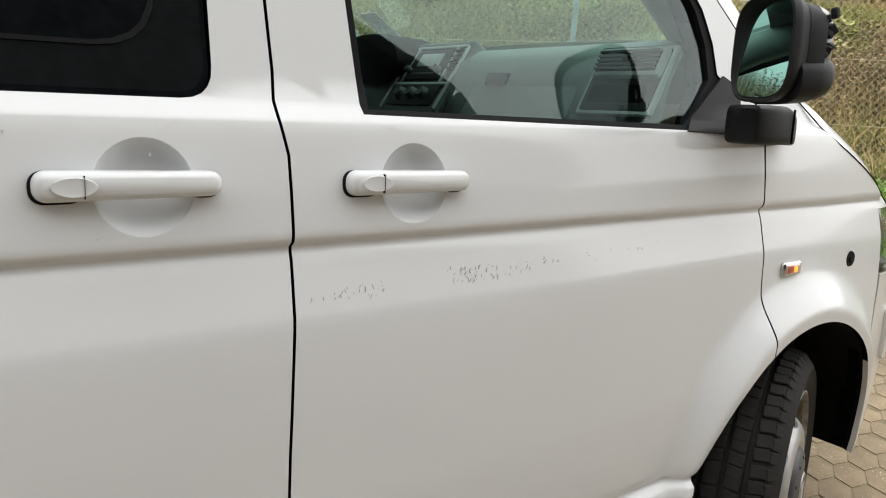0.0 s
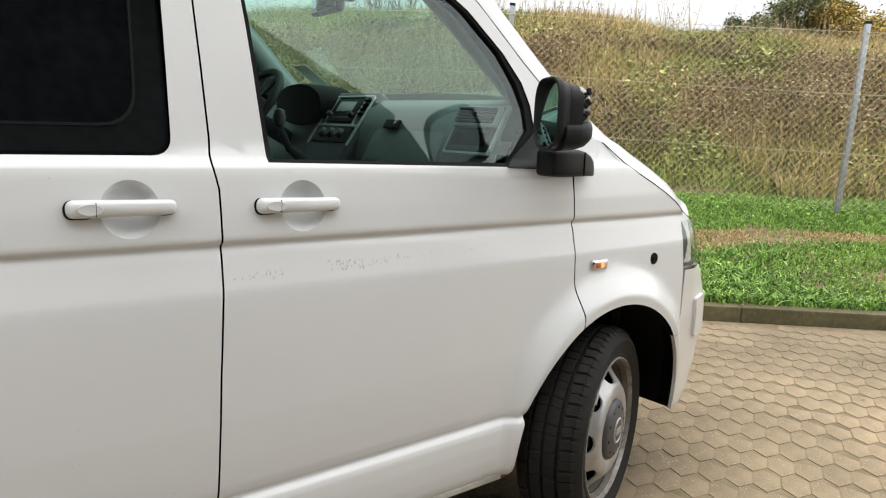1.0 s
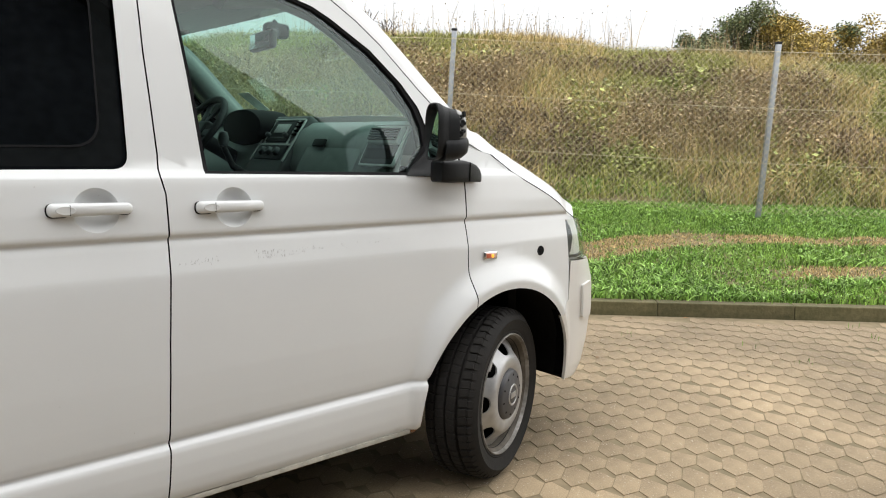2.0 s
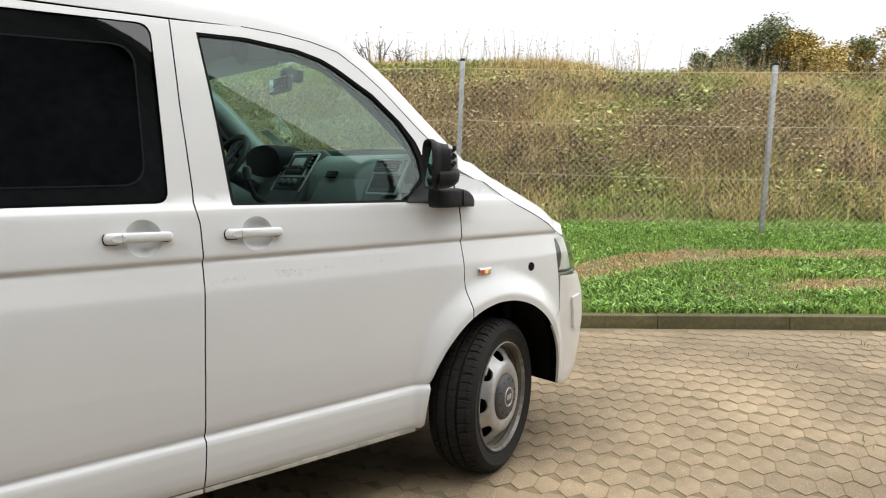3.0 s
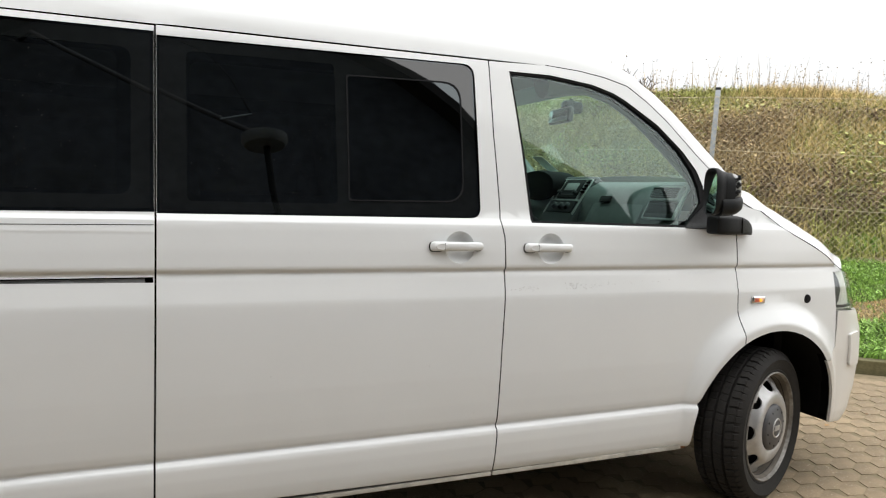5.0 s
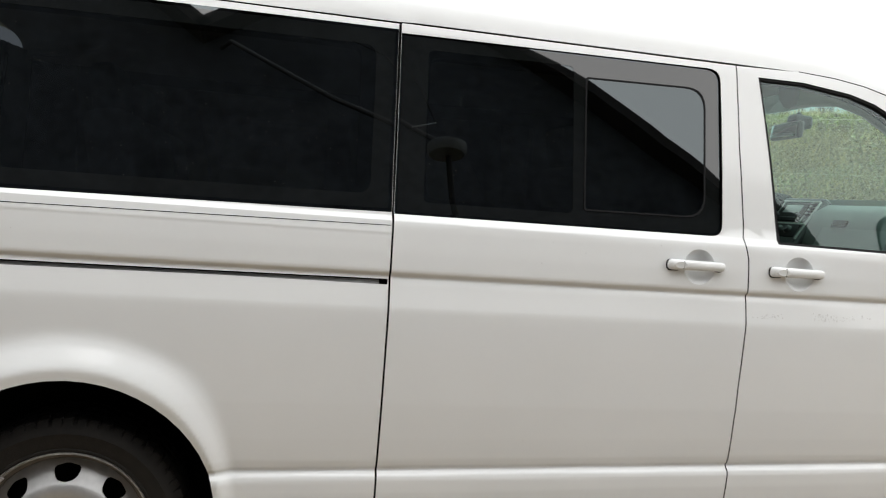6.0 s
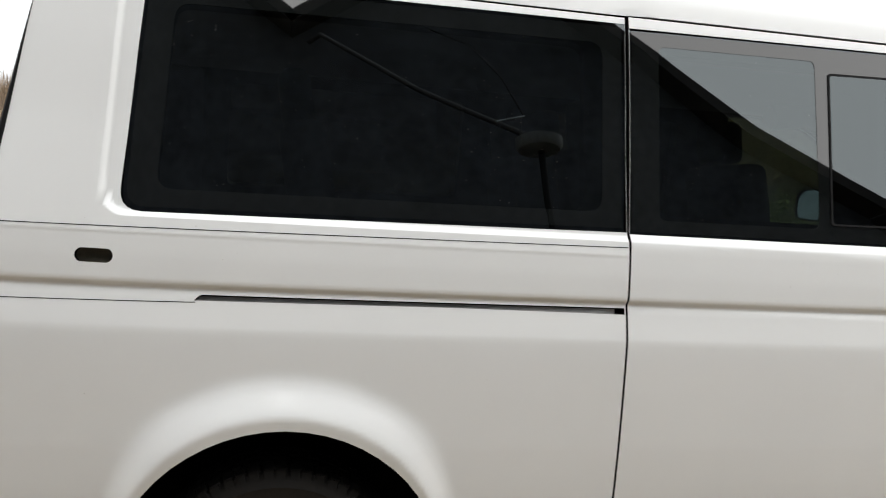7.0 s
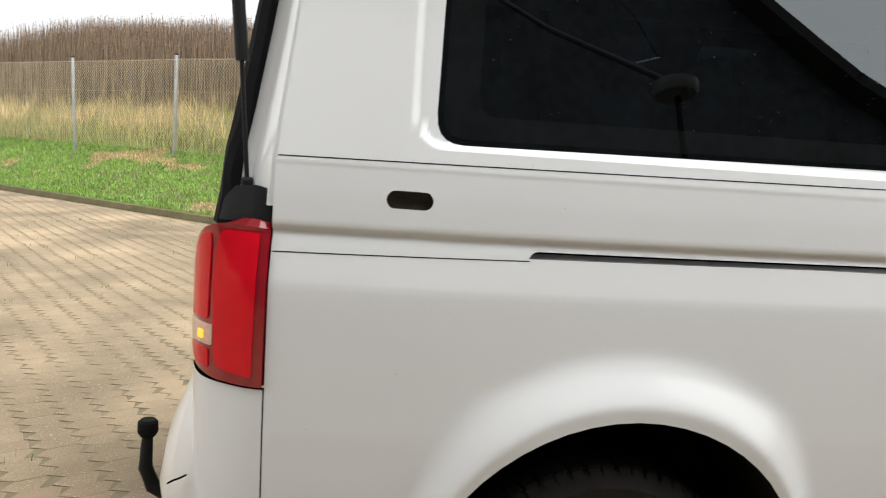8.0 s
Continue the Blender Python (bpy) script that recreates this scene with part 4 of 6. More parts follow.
part("underbody", box((4.3, 1.10, 0.16), (-1.95, 0.95, 0.36), 0.03), UNDER, van, "black underbody")
# unseen floor box, added to block light and darken the ground below
part("floor_pan", box((2.30, 1.66, 0.18), (-1.75, 0.95, 0.31), 0.02), UNDER, van, "black floor pan, added to keep light from under the van")
part("cargo_floor", box((3.9, 1.10, 0.05), (-2.1, 0.95, 0.56), 0.01), GREYTRIM, van, "dark cabin floor")

# ---- rear end ----
tail_line = rounded([(-4.081, 0.739), (-4.0795, 1.028), (-4.17, 1.034), (-4.225, 1.018), (-4.270, 0.965), (-4.280, 0.79), (-4.25, 0.756), (-4.18, 0.741)], [0.004, 0.004, 0.02, 0.03, 0.04, 0.03, 0.02, 0.01])
tail = sheet("tail_lamp", tail_line, [], REDDARK, van, "red tail lamp with a lit amber indicator", deep=-0.006, thick=0.04)
sheet("brake_lens", rounded([(-4.100, 0.756), (-4.097, 1.020), (-4.172, 1.022), (-4.186, 0.93), (-4.178, 0.765)], [0.006, 0.006, 0.02, 0.03, 0.02]), [], REDLENS, tail, "bright red lens", deep=-0.0085, thick=0.006)
sheet("tail_lens", rounded([(-4.196, 0.850), (-4.190, 1.012), (-4.208, 1.014), (-4.238, 0.995), (-4.258, 0.945), (-4.262, 0.850)], [0.01, 0.02, 0.02, 0.02, 0.02, 0.006]), [], REDLENS, tail, "bright red lens", deep=-0.0085, thick=0.006)
sheet("reflector_lens", rounded([(-4.192, 0.758), (-4.194, 0.796), (-4.264, 0.796), (-4.258, 0.78), (-4.24, 0.762)], 0.008), [], REDLENS, tail, "bright red lens", deep=-0.0085, thick=0.006)
sheet("tail_indicator", rounded([(-4.184, 0.803), (-4.184, 0.842), (-4.262, 0.842), (-4.262, 0.803)], 0.004), [], INDICLEAR, tail, "pale amber indicator window", deep=-0.0085, thick=0.006)
sheet("tail_bulb", rounded([(-4.206, 0.812), (-4.206, 0.828), (-4.224, 0.828), (-4.224, 0.812)], 0.004), [], AMBER, tail, "glowing amber bulb", deep=-0.0105, thick=0.006)
sheet("lamp_edge", rounded([(-4.0812, 0.741), (-4.0792, 1.026), (-4.0925, 1.026), (-4.0955, 0.741)], 0.002), [], REDDARK, tail, "dark red edge of the lamp", deep=-0.0075, thick=0.006)
# corner panels below and above the lamp
corner = sheet("rear_corner_panel", [(-4.0800, 0.33), (-4.0800, 0.734), (-4.33, 0.734), (-4.33, 0.33)], [], PAINT, van, "white rear corner panel")
# door jamb of the tailgate opening: turns in from the flank's rear edge
jamb = []
for k in range(17):
    z = 1.07 + 0.73 * k / 16
    e = skin(-4.0775, z)
    wide = lerp(z, [1.07, 1.25, 1.80], [0.078, 0.066, 0.040])
    jamb.append([e + Vector((0.004, 0.004, 0)), e + Vector((-0.10 * wide, 0.006, 0)), e + Vector((-0.28 * wide, 0.045, 0)), e + Vector((-wide, 0.21, 0)), e + Vector((-wide - 0.002, 0.27, 0))])
bm = bmesh.new()
rows = [[bm.verts.new(p) for p in r] for r in jamb]
for a, b in zip(rows, rows[1:]):
    for j in range(4):
        bm.faces.new((a[j], a[j + 1], b[j + 1], b[j]))
bmesh.ops.recalc_face_normals(bm, faces=bm.faces)
upper = part("rear_pillar", bm, PAINT, van, "white rear pillar by the tailgate opening")
mid = sheet("lamp_top_cover", [(-4.083, 1.036), (-4.083, 1.098), (-4.12, 1.104), (-4.165, 1.100), (-4.195, 1.075), (-4.205, 1.036)], [], TRIM, van, "black plastic cover above the lamp", deep=0.016, thick=0.05)
seal_pts = [r[3] + Vector((-0.016, 0.012, 0)) for r in jamb]
seal_pts = [seal_pts[0] + Vector((-0.012, 0.01, -0.06))] + seal_pts
seal2 = part("tailgate_seal", tube(seal_pts, 0.024, 8), RUBBER, van, "black rubber seal round the tailgate opening")
bm = bmesh.new()
rows = [[bm.verts.new(r[4] + Vector((-0.004, -0.02, 0))), bm.verts.new(r[4] + Vector((-0.03, 0.05, 0))), bm.verts.new(r[4] + Vector((0.0, 0.10, 0)))] for r in jamb]
for a, b in zip(rows, rows[1:]):
    for j in range(2):
        bm.faces.new((a[j], a[j + 1], b[j + 1], b[j]))
inner = part("opening_frame", bm, TRIM, van, "black opening frame")
for o in (tail, corner, upper, mid, seal2, inner):
    c = mirrored(o, van)
    for ch in o.children:
        d = ch.copy()
        scene.collection.objects.link(d)
        d.parent = c
strut = part("gas_strut", tube([(-4.130, 0.178, 1.10), (-4.150, 0.18, 1.36)], 0.0045, 8), CHROME, van, "black gas strut holding the tailgate")
strut.data.materials[0] = TRIM
part("strut_cylinder", tube([(-4.147, 0.18, 1.33), (-4.20, 0.19, 1.90)], 0.0125, 10), TRIM, strut)
part("strut_joint", box((0.022, 0.03, 0.035), (-4.130, 0.178, 1.095), 0.008, 3), TRIM, strut)
# rear bumper and tow ball
bm = bmesh.new()
rows = []
BP = [(-4.13, 0.10), (-4.18, 0.13), (-4.24, 0.17), (-4.285, 0.24), (-4.31, 0.36), (-4.32, 0.6), (-4.32, 0.95)]
bp = list(catmull(BP, 6))
bp = bp + [np.array((x, WIDTH - y)) for x, y in bp[-2::-1]]
for z, off in ((0.26, 0.07), (0.30, 0.03), (0.36, 0.01), (0.44, 0.0), (0.52, 0.012), (0.59, 0.04), (0.65, 0.08), (0.68, 0.11)):
    rows.append([bm.verts.new((x + off * (1.0 if abs(y - 0.95) < 0.75 else 0.35), y + (off * 0.5 if y < 0.95 else -off * 0.5), z)) for x, y in bp])
for a, b in zip(rows, rows[1:]):
    for j in range(len(bp) - 1):
        bm.faces.new((a[j], a[j + 1], b[j + 1], b[j]))
bmesh.ops.recalc_face_normals(bm, faces=bm.faces)
rb = part("rear_bumper", bm, BUMPER_WHITE, van, "white rear bumper with a dark crack")
part("bumper_crack", tube([(-4.262, 0.16, 0.500), (-4.250, 0.157, 0.508), (-4.237, 0.154, 0.514), (-4.225, 0.15, 0.522)], 0.0022, 5), GAP, rb, "dark crack")
tow = part("tow_hook", tube([(-4.30, 0.95, 0.10), (-4.40, 0.95, 0.095), (-4.44, 0.95, 0.12), (-4.462, 0.95, 0.18), (-4.460, 0.95, 0.24), (-4.457, 0.95, 0.285)], [0.024, 0.024, 0.023, 0.021, 0.018, 0.015], 12), TRIM, van, "black tow hook with a capped ball")
part("tow_ball", lathe([(0.0, 0.330), (0.022, 0.330), (0.029, 0.323), (0.030, 0.293), (0.022, 0.279), (0.0, 0.275)], 20, "z"), RUBBER, tow, "black ball cover", m=Matrix.Translation((-4.457, 0.95, 0.0)))
# raised tailgate
bm = bmesh.new()
rows = []
for i in range(13):
    f = i / 12
    d = 1.22 * f
    rows.append([bm.verts.new((-4.05 - d * 0.95, 0.22 + 1.46 * j / 12, 1.93 + d * 0.30 + 0.04 * math.sin(f * math.pi) - 0.02 * abs(2 * j / 12 - 1) ** 3)) for j in range(13)])
for a, b in zip(rows, rows[1:]):
    for j in range(12):
        bm.faces.new((a[j], b[j], b[j + 1], a[j + 1]))
out = bmesh.ops.extrude_face_region(bm, geom=bm.faces[:])
bmesh.ops.translate(bm, vec=(0.01, 0, -0.05), verts=[v for v in out["geom"] if isinstance(v, bmesh.types.BMVert)])
bmesh.ops.recalc_face_normals(bm, faces=bm.faces)
part("tailgate", bm, PAINT, van, "raised white tailgate")

# ---- outside mirror: black, with its cover broken off ----
MW, MH = 0.178, 0.182
mirror = part("outside_mirror", loft([oval(0.020, MW - 0.018, MH - 0.018), oval(-0.003, MW - 0.014, MH - 0.014), oval(-0.008, MW - 0.007, MH - 0.007), oval(-0.006, MW, MH), oval(0.006, MW, MH), oval(0.014, MW - 0.010, MH - 0.010), oval(0.042, MW - 0.034, MH - 0.034), oval(0.044, MW - 0.07, MH - 0.07)]),
              TRIM, van, "black door mirror with broken cover", m=pose(-0.538, -0.116, 1.336, 0, 0, -26))
part("mirror_glass", loft([oval(0.004, MW - 0.016, MH - 0.016), oval(0.000, MW - 0.016, MH - 0.016)]), MIRROR, mirror, "mirror glass", m=pose(0.004, 0, 0, 0, 6.0, 0))
part("mirror_back", loft([oval(0.030, MW - 0.022, MH - 0.024), oval(0.050, MW - 0.026, MH - 0.034), oval(0.066, MW - 0.034, MH - 0.046), oval(0.068, MW - 0.06, MH - 0.07)]), TRIM, mirror, "black inner housing")
part("mirror_shell", loft([oval(0.060, MW - 0.045, 0.112, z=0.018), oval(0.076, MW - 0.052, 0.106, z=0.016), oval(0.092, MW - 0.075, 0.088, z=0.010), oval(0.101, MW - 0.115, 0.055, z=0.004)]), SHARD, mirror, "broken pale inner shell")
for k in range(9):
    b = box((0.010 + 0.004 * (k % 3), 0.012, 0.010 + 0.006 * (k % 2)), bevel=0.002, seg=1)
    part("broken_clip", b, TRIM, mirror, m=pose(0.068 + 0.006 * (k % 3), -0.064 + 0.003 * (k % 4), -0.012 + 0.0085 * k, 20 * k, 10 * k, 0))
part("mirror_lower_cover", loft([oval(0.020, MW - 0.006, 0.080, z=-0.054, k=3.2), oval(0.056, MW - 0.010, 0.078, z=-0.052, k=3.0), oval(0.082, MW - 0.030, 0.072, z=-0.048, k=2.8), oval(0.100, MW - 0.065, 0.060, z=-0.042, k=2.6), oval(0.108, MW - 0.11, 0.036, z=-0.036, k=2.4)]), TRIM, mirror, "black lower cover")
FOOT = ((-0.452, 0.02, 0.03, -0.034, 1.205), (-0.451, 0.058, 0.062, -0.034, 1.205), (-0.444, 0.074, 0.074, -0.031, 1.206), (-0.39, 0.090, 0.077, -0.026, 1.206), (-0.34, 0.090, 0.076, -0.023, 1.206),
        (-0.30, 0.080, 0.071, -0.014, 1.203), (-0.262, 0.064, 0.062, -0.005, 1.198), (-0.232, 0.048, 0.048, 0.003, 1.190), (-0.212, 0.034, 0.032, 0.010, 1.181), (-0.204, 0.015, 0.014, 0.012, 1.176))
foot = loft([oval(x, wide, high, y=y, z=z, k=5.5) for x, wide, high, y, z in FOOT])
mfoot = part("mirror_foot", foot, TRIM, van, "black mirror foot")
part("mirror_foot_joint", box((0.002, 0.004, 0.066), (-0.325, -0.0655, 1.205), 0.0005), GAP, mfoot)
sheet("mirror_triangle", [(-0.535, 1.190), (-0.388, 1.300), (-0.345, 1.285), (-0.33, 1.262), (-0.33, 1.184)], [], TRIM, door, "black corner trim behind the mirror", deep=-0.004, thick=0.02, coarse=True)
m2 = mirrored(mirror, van)
for ch in mirror.children:
    d = ch.copy()
    scene.collection.objects.link(d)
    d.parent = m2

# ---- cab interior ----
cab = part("dashboard", box((0.1, 0.1, 0.1)), DASH, van, "dark grey dashboard")
bm = bmesh.new()
rows = []
DP = [(-0.30, 0.92), (-0.44, 1.00), (-0.50, 1.10), (-0.485, 1.20), (-0.465, 1.28), (-0.43, 1.345), (-0.37, 1.380), (-0.27, 1.368), (-0.16, 1.30), (-0.09, 1.25)]
for j in range(31):
    y = 0.13 + 1.64 * j / 30
    hood = 0.055 * math.exp(-((y - 1.40) / 0.20) ** 4)
    rows.append([bm.verts.new((x, y, z + (hood if 4 < i < 7 else 0))) for i, (x, z) in enumerate(DP)])
for a, b in zip(rows, rows[1:]):
    for j in range(len(DP) - 1):
        bm.faces.new((a[j], a[j + 1], b[j + 1], b[j]))
bmesh.ops.recalc_face_normals(bm, faces=bm.faces)
bm.to_mesh(cab.data)
bm.free()
cab.data.shade_smooth()


def on_dash(y, z, dx=0.0):
    """Pose on the dashboard's face towards the seats at height z."""
    x = lerp(z, [p[1] for p in DP[1:6]], [p[0] for p in DP[1:6]])
    return Matrix.Translation((x + dx, y, z)) @ Matrix.Rotation(radians(28), 4, "Y")


def vent(y, z, w, h):
    v = part("air_vent", box((0.03, w, h), bevel=0.008), DASHLIGHT, cab, "air vent with silver frame", m=on_dash(y, z, -0.008))
    part("vent_hollow", box((0.02, w - 0.022, h - 0.022), (-0.008, 0, 0)), GAP, v)
    for k in range(5):
        part("vent_slat", box((0.012, w - 0.02, 0.0045), (-0.019, 0, (k - 2) * (h - 0.02) / 5)), GREYTRIM, v)
    part("vent_tab", box((0.014, 0.016, 0.012), (-0.022, 0, 0), 0.003), TRIM, v)
    return v


vent(0.245, 1.322, 0.185, 0.070)
part("dash_recess", box((0.02, 0.170, 0.055), bevel=0.006), GAP, cab, "open tray below the vent", m=on_dash(0.250, 1.255, -0.006))
part("vent_surround", box((0.012, 0.212, 0.168), bevel=0.01), DASHLIGHT, cab, "thin silver surround", m=on_dash(0.248, 1.287, -0.001))
part("vent_panel", box((0.012, 0.196, 0.152), bevel=0.008), TRIM, cab, "black panel round vent and tray", m=on_dash(0.248, 1.287, -0.0035))
part("glovebox_lid", box((0.014, 0.40, 0.17), bevel=0.012), DASH, cab, m=on_dash(0.585, 1.24, -0.002))
part("glovebox_latch", box((0.010, 0.085, 0.032), bevel=0.003), TRIM, cab, m=on_dash(0.68, 1.295, -0.009))
console = part("centre_console", box((0.06, 0.31, 0.33), bevel=0.02, seg=3), GREYTRIM, cab, "centre console with radio and knobs", m=Matrix.Translation((-0.448, 1.035, 1.262)) @ Matrix.Rotation(radians(34), 4, "Y"))
for y in (-0.100, 0.100):
    part("console_strip", box((0.010, 0.010, 0.13), (-0.032, y, 0.07), 0.004), DASHLIGHT, console, "silver console strip")
for z in (0.135, 0.003):
    part("console_crossbar", box((0.010, 0.285, 0.010), (-0.032, 0, z), 0.004), DASHLIGHT, console, "silver console bar")
for y in (-0.142, 0.142):
    part("console_edge", box((0.010, 0.010, 0.22), (-0.030, y, 0.028), 0.004), DASHLIGHT, console, "silver console strip")
part("radio", box((0.014, 0.185, 0.105), (-0.032, 0, 0.07), 0.004), TRIM, console, "black radio")
part("radio_screen", box((0.004, 0.115, 0.045), (-0.039, 0, 0.085), 0.001), DASHLIGHT, console, "pale radio screen")
for y in (-0.075, 0.075):
    part("radio_knob", lathe([(0, -0.02), (0.009, -0.02), (0.011, 0.0)], 16), GREYTRIM, console, m=pose(-0.04, y, 0.045, 0, 0, -90))
for k in range(6):
    part("radio_button", box((0.004, 0.016, 0.008), (-0.0395, (k - 2.5) * 0.02, 0.035), 0.001), GREYTRIM, console)
for s in (-1, 1):
    for k in range(4):
        part("centre_vent_slat", box((0.01, 0.036, 0.004), (-0.036, s * 0.122, 0.115 - 0.02 * k)), GAP, console)
part("climate_panel", box((0.012, 0.24, 0.075), (-0.030, 0, -0.035), 0.006), TRIM, console, "black climate panel")
for y in (-0.06, 0.0, 0.06):
    part("climate_knob", lathe([(0, -0.016), (0.014, -0.018), (0.018, -0.010), (0.021, 0.0)], 18), GREYTRIM, console, m=pose(-0.036, y, -0.035, 0, 0, -90))
part("gear_stick", tube([(-0.52, 1.02, 1.08), (-0.68, 1.02, 1.19), (-0.72, 1.02, 1.27)], [0.03, 0.014, 0.012], 10), TRIM, cab, "gear stick with grey knob")
part("gear_knob", lathe([(0, 0.05), (0.016, 0.045), (0.024, 0.02), (0.018, -0.01), (0, -0.015)], 16, "z"), GREYTRIM, cab, m=pose(-0.72, 1.02, 1.285))
hood = loft([oval(-0.33, 0.40, 0.17, y=1.33, z=1.355, k=2.2), oval(-0.46, 0.39, 0.17, y=1.33, z=1.36, k=2.2), oval(-0.485, 0.375, 0.16, y=1.33, z=1.36, k=2.2), oval(-0.490, 0.34, 0.13, y=1.33, z=1.355, k=2.2)])
part("instrument_hood", hood, RUBBER, cab, "black instrument hood")
ring = [(0.19 * math.cos(a), 0.19 * math.sin(a), 0) for a in (k * math.tau / 40 for k in range(40))]
steer = part("steering_wheel", tube(ring, 0.016, 10, True), TRIM, van, "black steering wheel", m=pose(-0.67, 1.42, 1.335, 0, -52, 0))
part("steering_hub", box((0.13, 0.15, 0.05), (0, 0, -0.02), 0.02, 3), TRIM, steer)
for a in (0, 180, 250, 290):
    part("steering_spoke", box((0.14, 0.035, 0.012), (0.11, 0, -0.01), 0.004), TRIM, steer, m=pose(0, 0, 0, 0, 0, a + 90))
part("steering_column", tube([(-0.65, 1.42, 1.31), (-0.43, 1.42, 1.19)], 0.035, 10), TRIM, van)
rv = part("interior_mirror", box((0.032, 0.235, 0.078), bevel=0.015, seg=3), GREYTRIM, van, "interior mirror under the windscreen top", m=pose(-0.56, 0.97, 1.712, 0, 4, -6))
part("interior_mirror_glass", box((0.003, 0.212, 0.060), (-0.0165, 0, 0), 0.001), MIRROR, rv)
part("mirror_stem", tube([(0.0, 0, 0.02), (0.05, 0, 0.09)], 0.012, 8), TRIM, rv)
part("sensor_box", box((0.10, 0.07, 0.06), (0.05, -0.01, 0.05), 0.02, 3), TRIM, rv)
part("permit_sticker", box((0.002, 0.11, 0.14), bevel=0.0008), PAPER, van, "small pale permit on the windscreen", m=pose(-0.33, 1.50, 1.49, 0, -56, 0))
for y0 in (0.36, 1.42):
    seat = part("front_seat", box((0.52, 0.50, 0.16), (-1.10, y0, 0.86), 0.05, 4), CLOTH, van, "dark cloth front seat")
    part("backrest", box((0.16, 0.50, 0.62), bevel=0.06, seg=4), CLOTH, seat, m=pose(-1.40, y0, 1.18, 0, -12, 0))
    part("headrest", box((0.10, 0.27, 0.19), bevel=0.045, seg=4), CLOTH, seat, m=pose(-1.49, y0, 1.58, 0, -8, 0))
for x0 in (-2.35, -3.25):
    for y0 in (0.45, 0.95, 1.45):
        seat = part("rear_seat", box((0.48, 0.46, 0.14), (x0 + 0.2, y0, 0.86), 0.04, 3), CLOTH, van, "dark cloth rear seat")
        part("backrest", box((0.13, 0.46, 0.60), bevel=0.05, seg=3), CLOTH, seat, m=pose(x0 - 0.08, y0, 1.16, 0, -10, 0))
        part("headrest", box((0.09, 0.24, 0.17), bevel=0.04, seg=3), CLOTH, seat, m=pose(x0 - 0.15, y0, 1.52, 0, -8, 0))
# door inside trims
for flip in (False, True):
    y = 0.075 if not flip else WIDTH - 0.075
    part("door_card", box((1.0, 0.03, 0.82), (-0.84, y, 0.78), 0.012), GREYTRIM, van, "dark grey inner door trim")
part("firewall", box((0.05, 1.7, 0.75), (0.09, 0.95, 0.82), 0.01), UNDER, van, "black firewall")

# ---- scratches on the front door ----
rng = random.Random(4)
def scratch(u, z, w, h, slant):
    a = [skin(u - w / 2, z - h / 2, -0.0007), skin(u + w / 2, z - h / 2, -0.0007), skin(u + w / 2 + slant, z + h / 2, -0.0007), skin(u - w / 2 + slant, z + h / 2, -0.0007)]
    b = [p + Vector((0, 0.0012, 0)) for p in a]
    return a + b


vs, fs = [], []
for lo, hi, count, za, zb in ((-1.345, -1.28, 6, 0.956, 0.965), (-1.30, -1.245, 11, 0.952, 0.968), (-1.265, -1.222, 12, 0.950, 0.972), (-1.11, -1.00, 36, 0.953, 0.979), (-1.09, -1.045, 22, 0.954, 0.977), (-1.00, -0.91, 17, 0.958, 0.976), (-0.92, -0.79, 13, 0.965, 0.979), (-0.79, -0.59, 5, 0.973, 0.986)):
    for _ in range(count):
        q = scratch(rng.uniform(lo, hi), rng.uniform(za, zb), rng.uniform(0.0004, 0.0013), rng.uniform(0.001, 0.007) * rng.random() + 0.0008, rng.uniform(-0.002, 0.004))
        i = len(vs)
        vs += q
        fs += [(i, i + 1, i + 2, i + 3), (i, i + 4, i + 5, i + 1), (i + 1, i + 5, i + 6, i + 2), (i + 2, i + 6, i + 7, i + 3), (i + 3, i + 7, i + 4, i)]
tagged(from_lists("scratched_paint", vs, fs, BLACKSPOT, door, "fine dark paint scratches"), kind="stuff")
vs, fs = [], []
for _ in range(24):
    u, z = rng.uniform(-4.0, -1.45), rng.choice([rng.uniform(0.50, 0.95), rng.uniform(1.05, 1.18)])
    if flare(u, z):
        continue
    w = rng.uniform(0.0008, 0.002)
    q = scratch(u, z, w, w * rng.uniform(0.8, 1.8), 0)
    i = len(vs)
    vs += q
    fs += [(i, i + 1, i + 2, i + 3), (i, i + 4, i + 5, i + 1), (i + 1, i + 5, i + 6, i + 2), (i + 2, i + 6, i + 7, i + 3), (i + 3, i + 7, i + 4, i)]
tagged(from_lists("dirt_specks", vs, fs, BLACKSPOT, van, "small dirt specks and stone chips"), kind="stuff")
# dust on the dark rear glass
vs, fs = [], []
for _ in range(220):
    u, z = rng.choice([rng.uniform(-3.75, -2.56), rng.uniform(-3.75, -2.56), rng.uniform(-2.5, -1.47)]), rng.uniform(1.23, 1.74)
    c, w = skin(u, z, -0.0006 + 0.003, True), rng.uniform(0.0005, 0.0011)
    i = len(vs)
    vs += [c + Vector((-w, 0, -w)), c + Vector((w, 0, -w)), c + Vector((w, 0.0002, w)), c + Vector((-w, 0.0002, w))]
    fs.append((i, i + 1, i + 2, i + 3))
tagged(from_lists("glass_dust", vs, fs, DUST, van, "pale dust specks on the dark glass"), kind="stuff")

# ---- terrain: paved yard, kerb, lawn strip, fence and bank all run along one line ----
P1 = Vector((3.84, 4.66))
ALONG = Vector((0.686, -0.7275))
AWAY = Vector((0.7275, 0.686))
KERB_W = -3.16


def sw_of(x, y):
    d = Vector((x, y)) - P1
    return d.dot(ALONG), d.dot(AWAY)


def xy_of(s, w):
    p = P1 + ALONG * s + AWAY * w
    return p.x, p.y


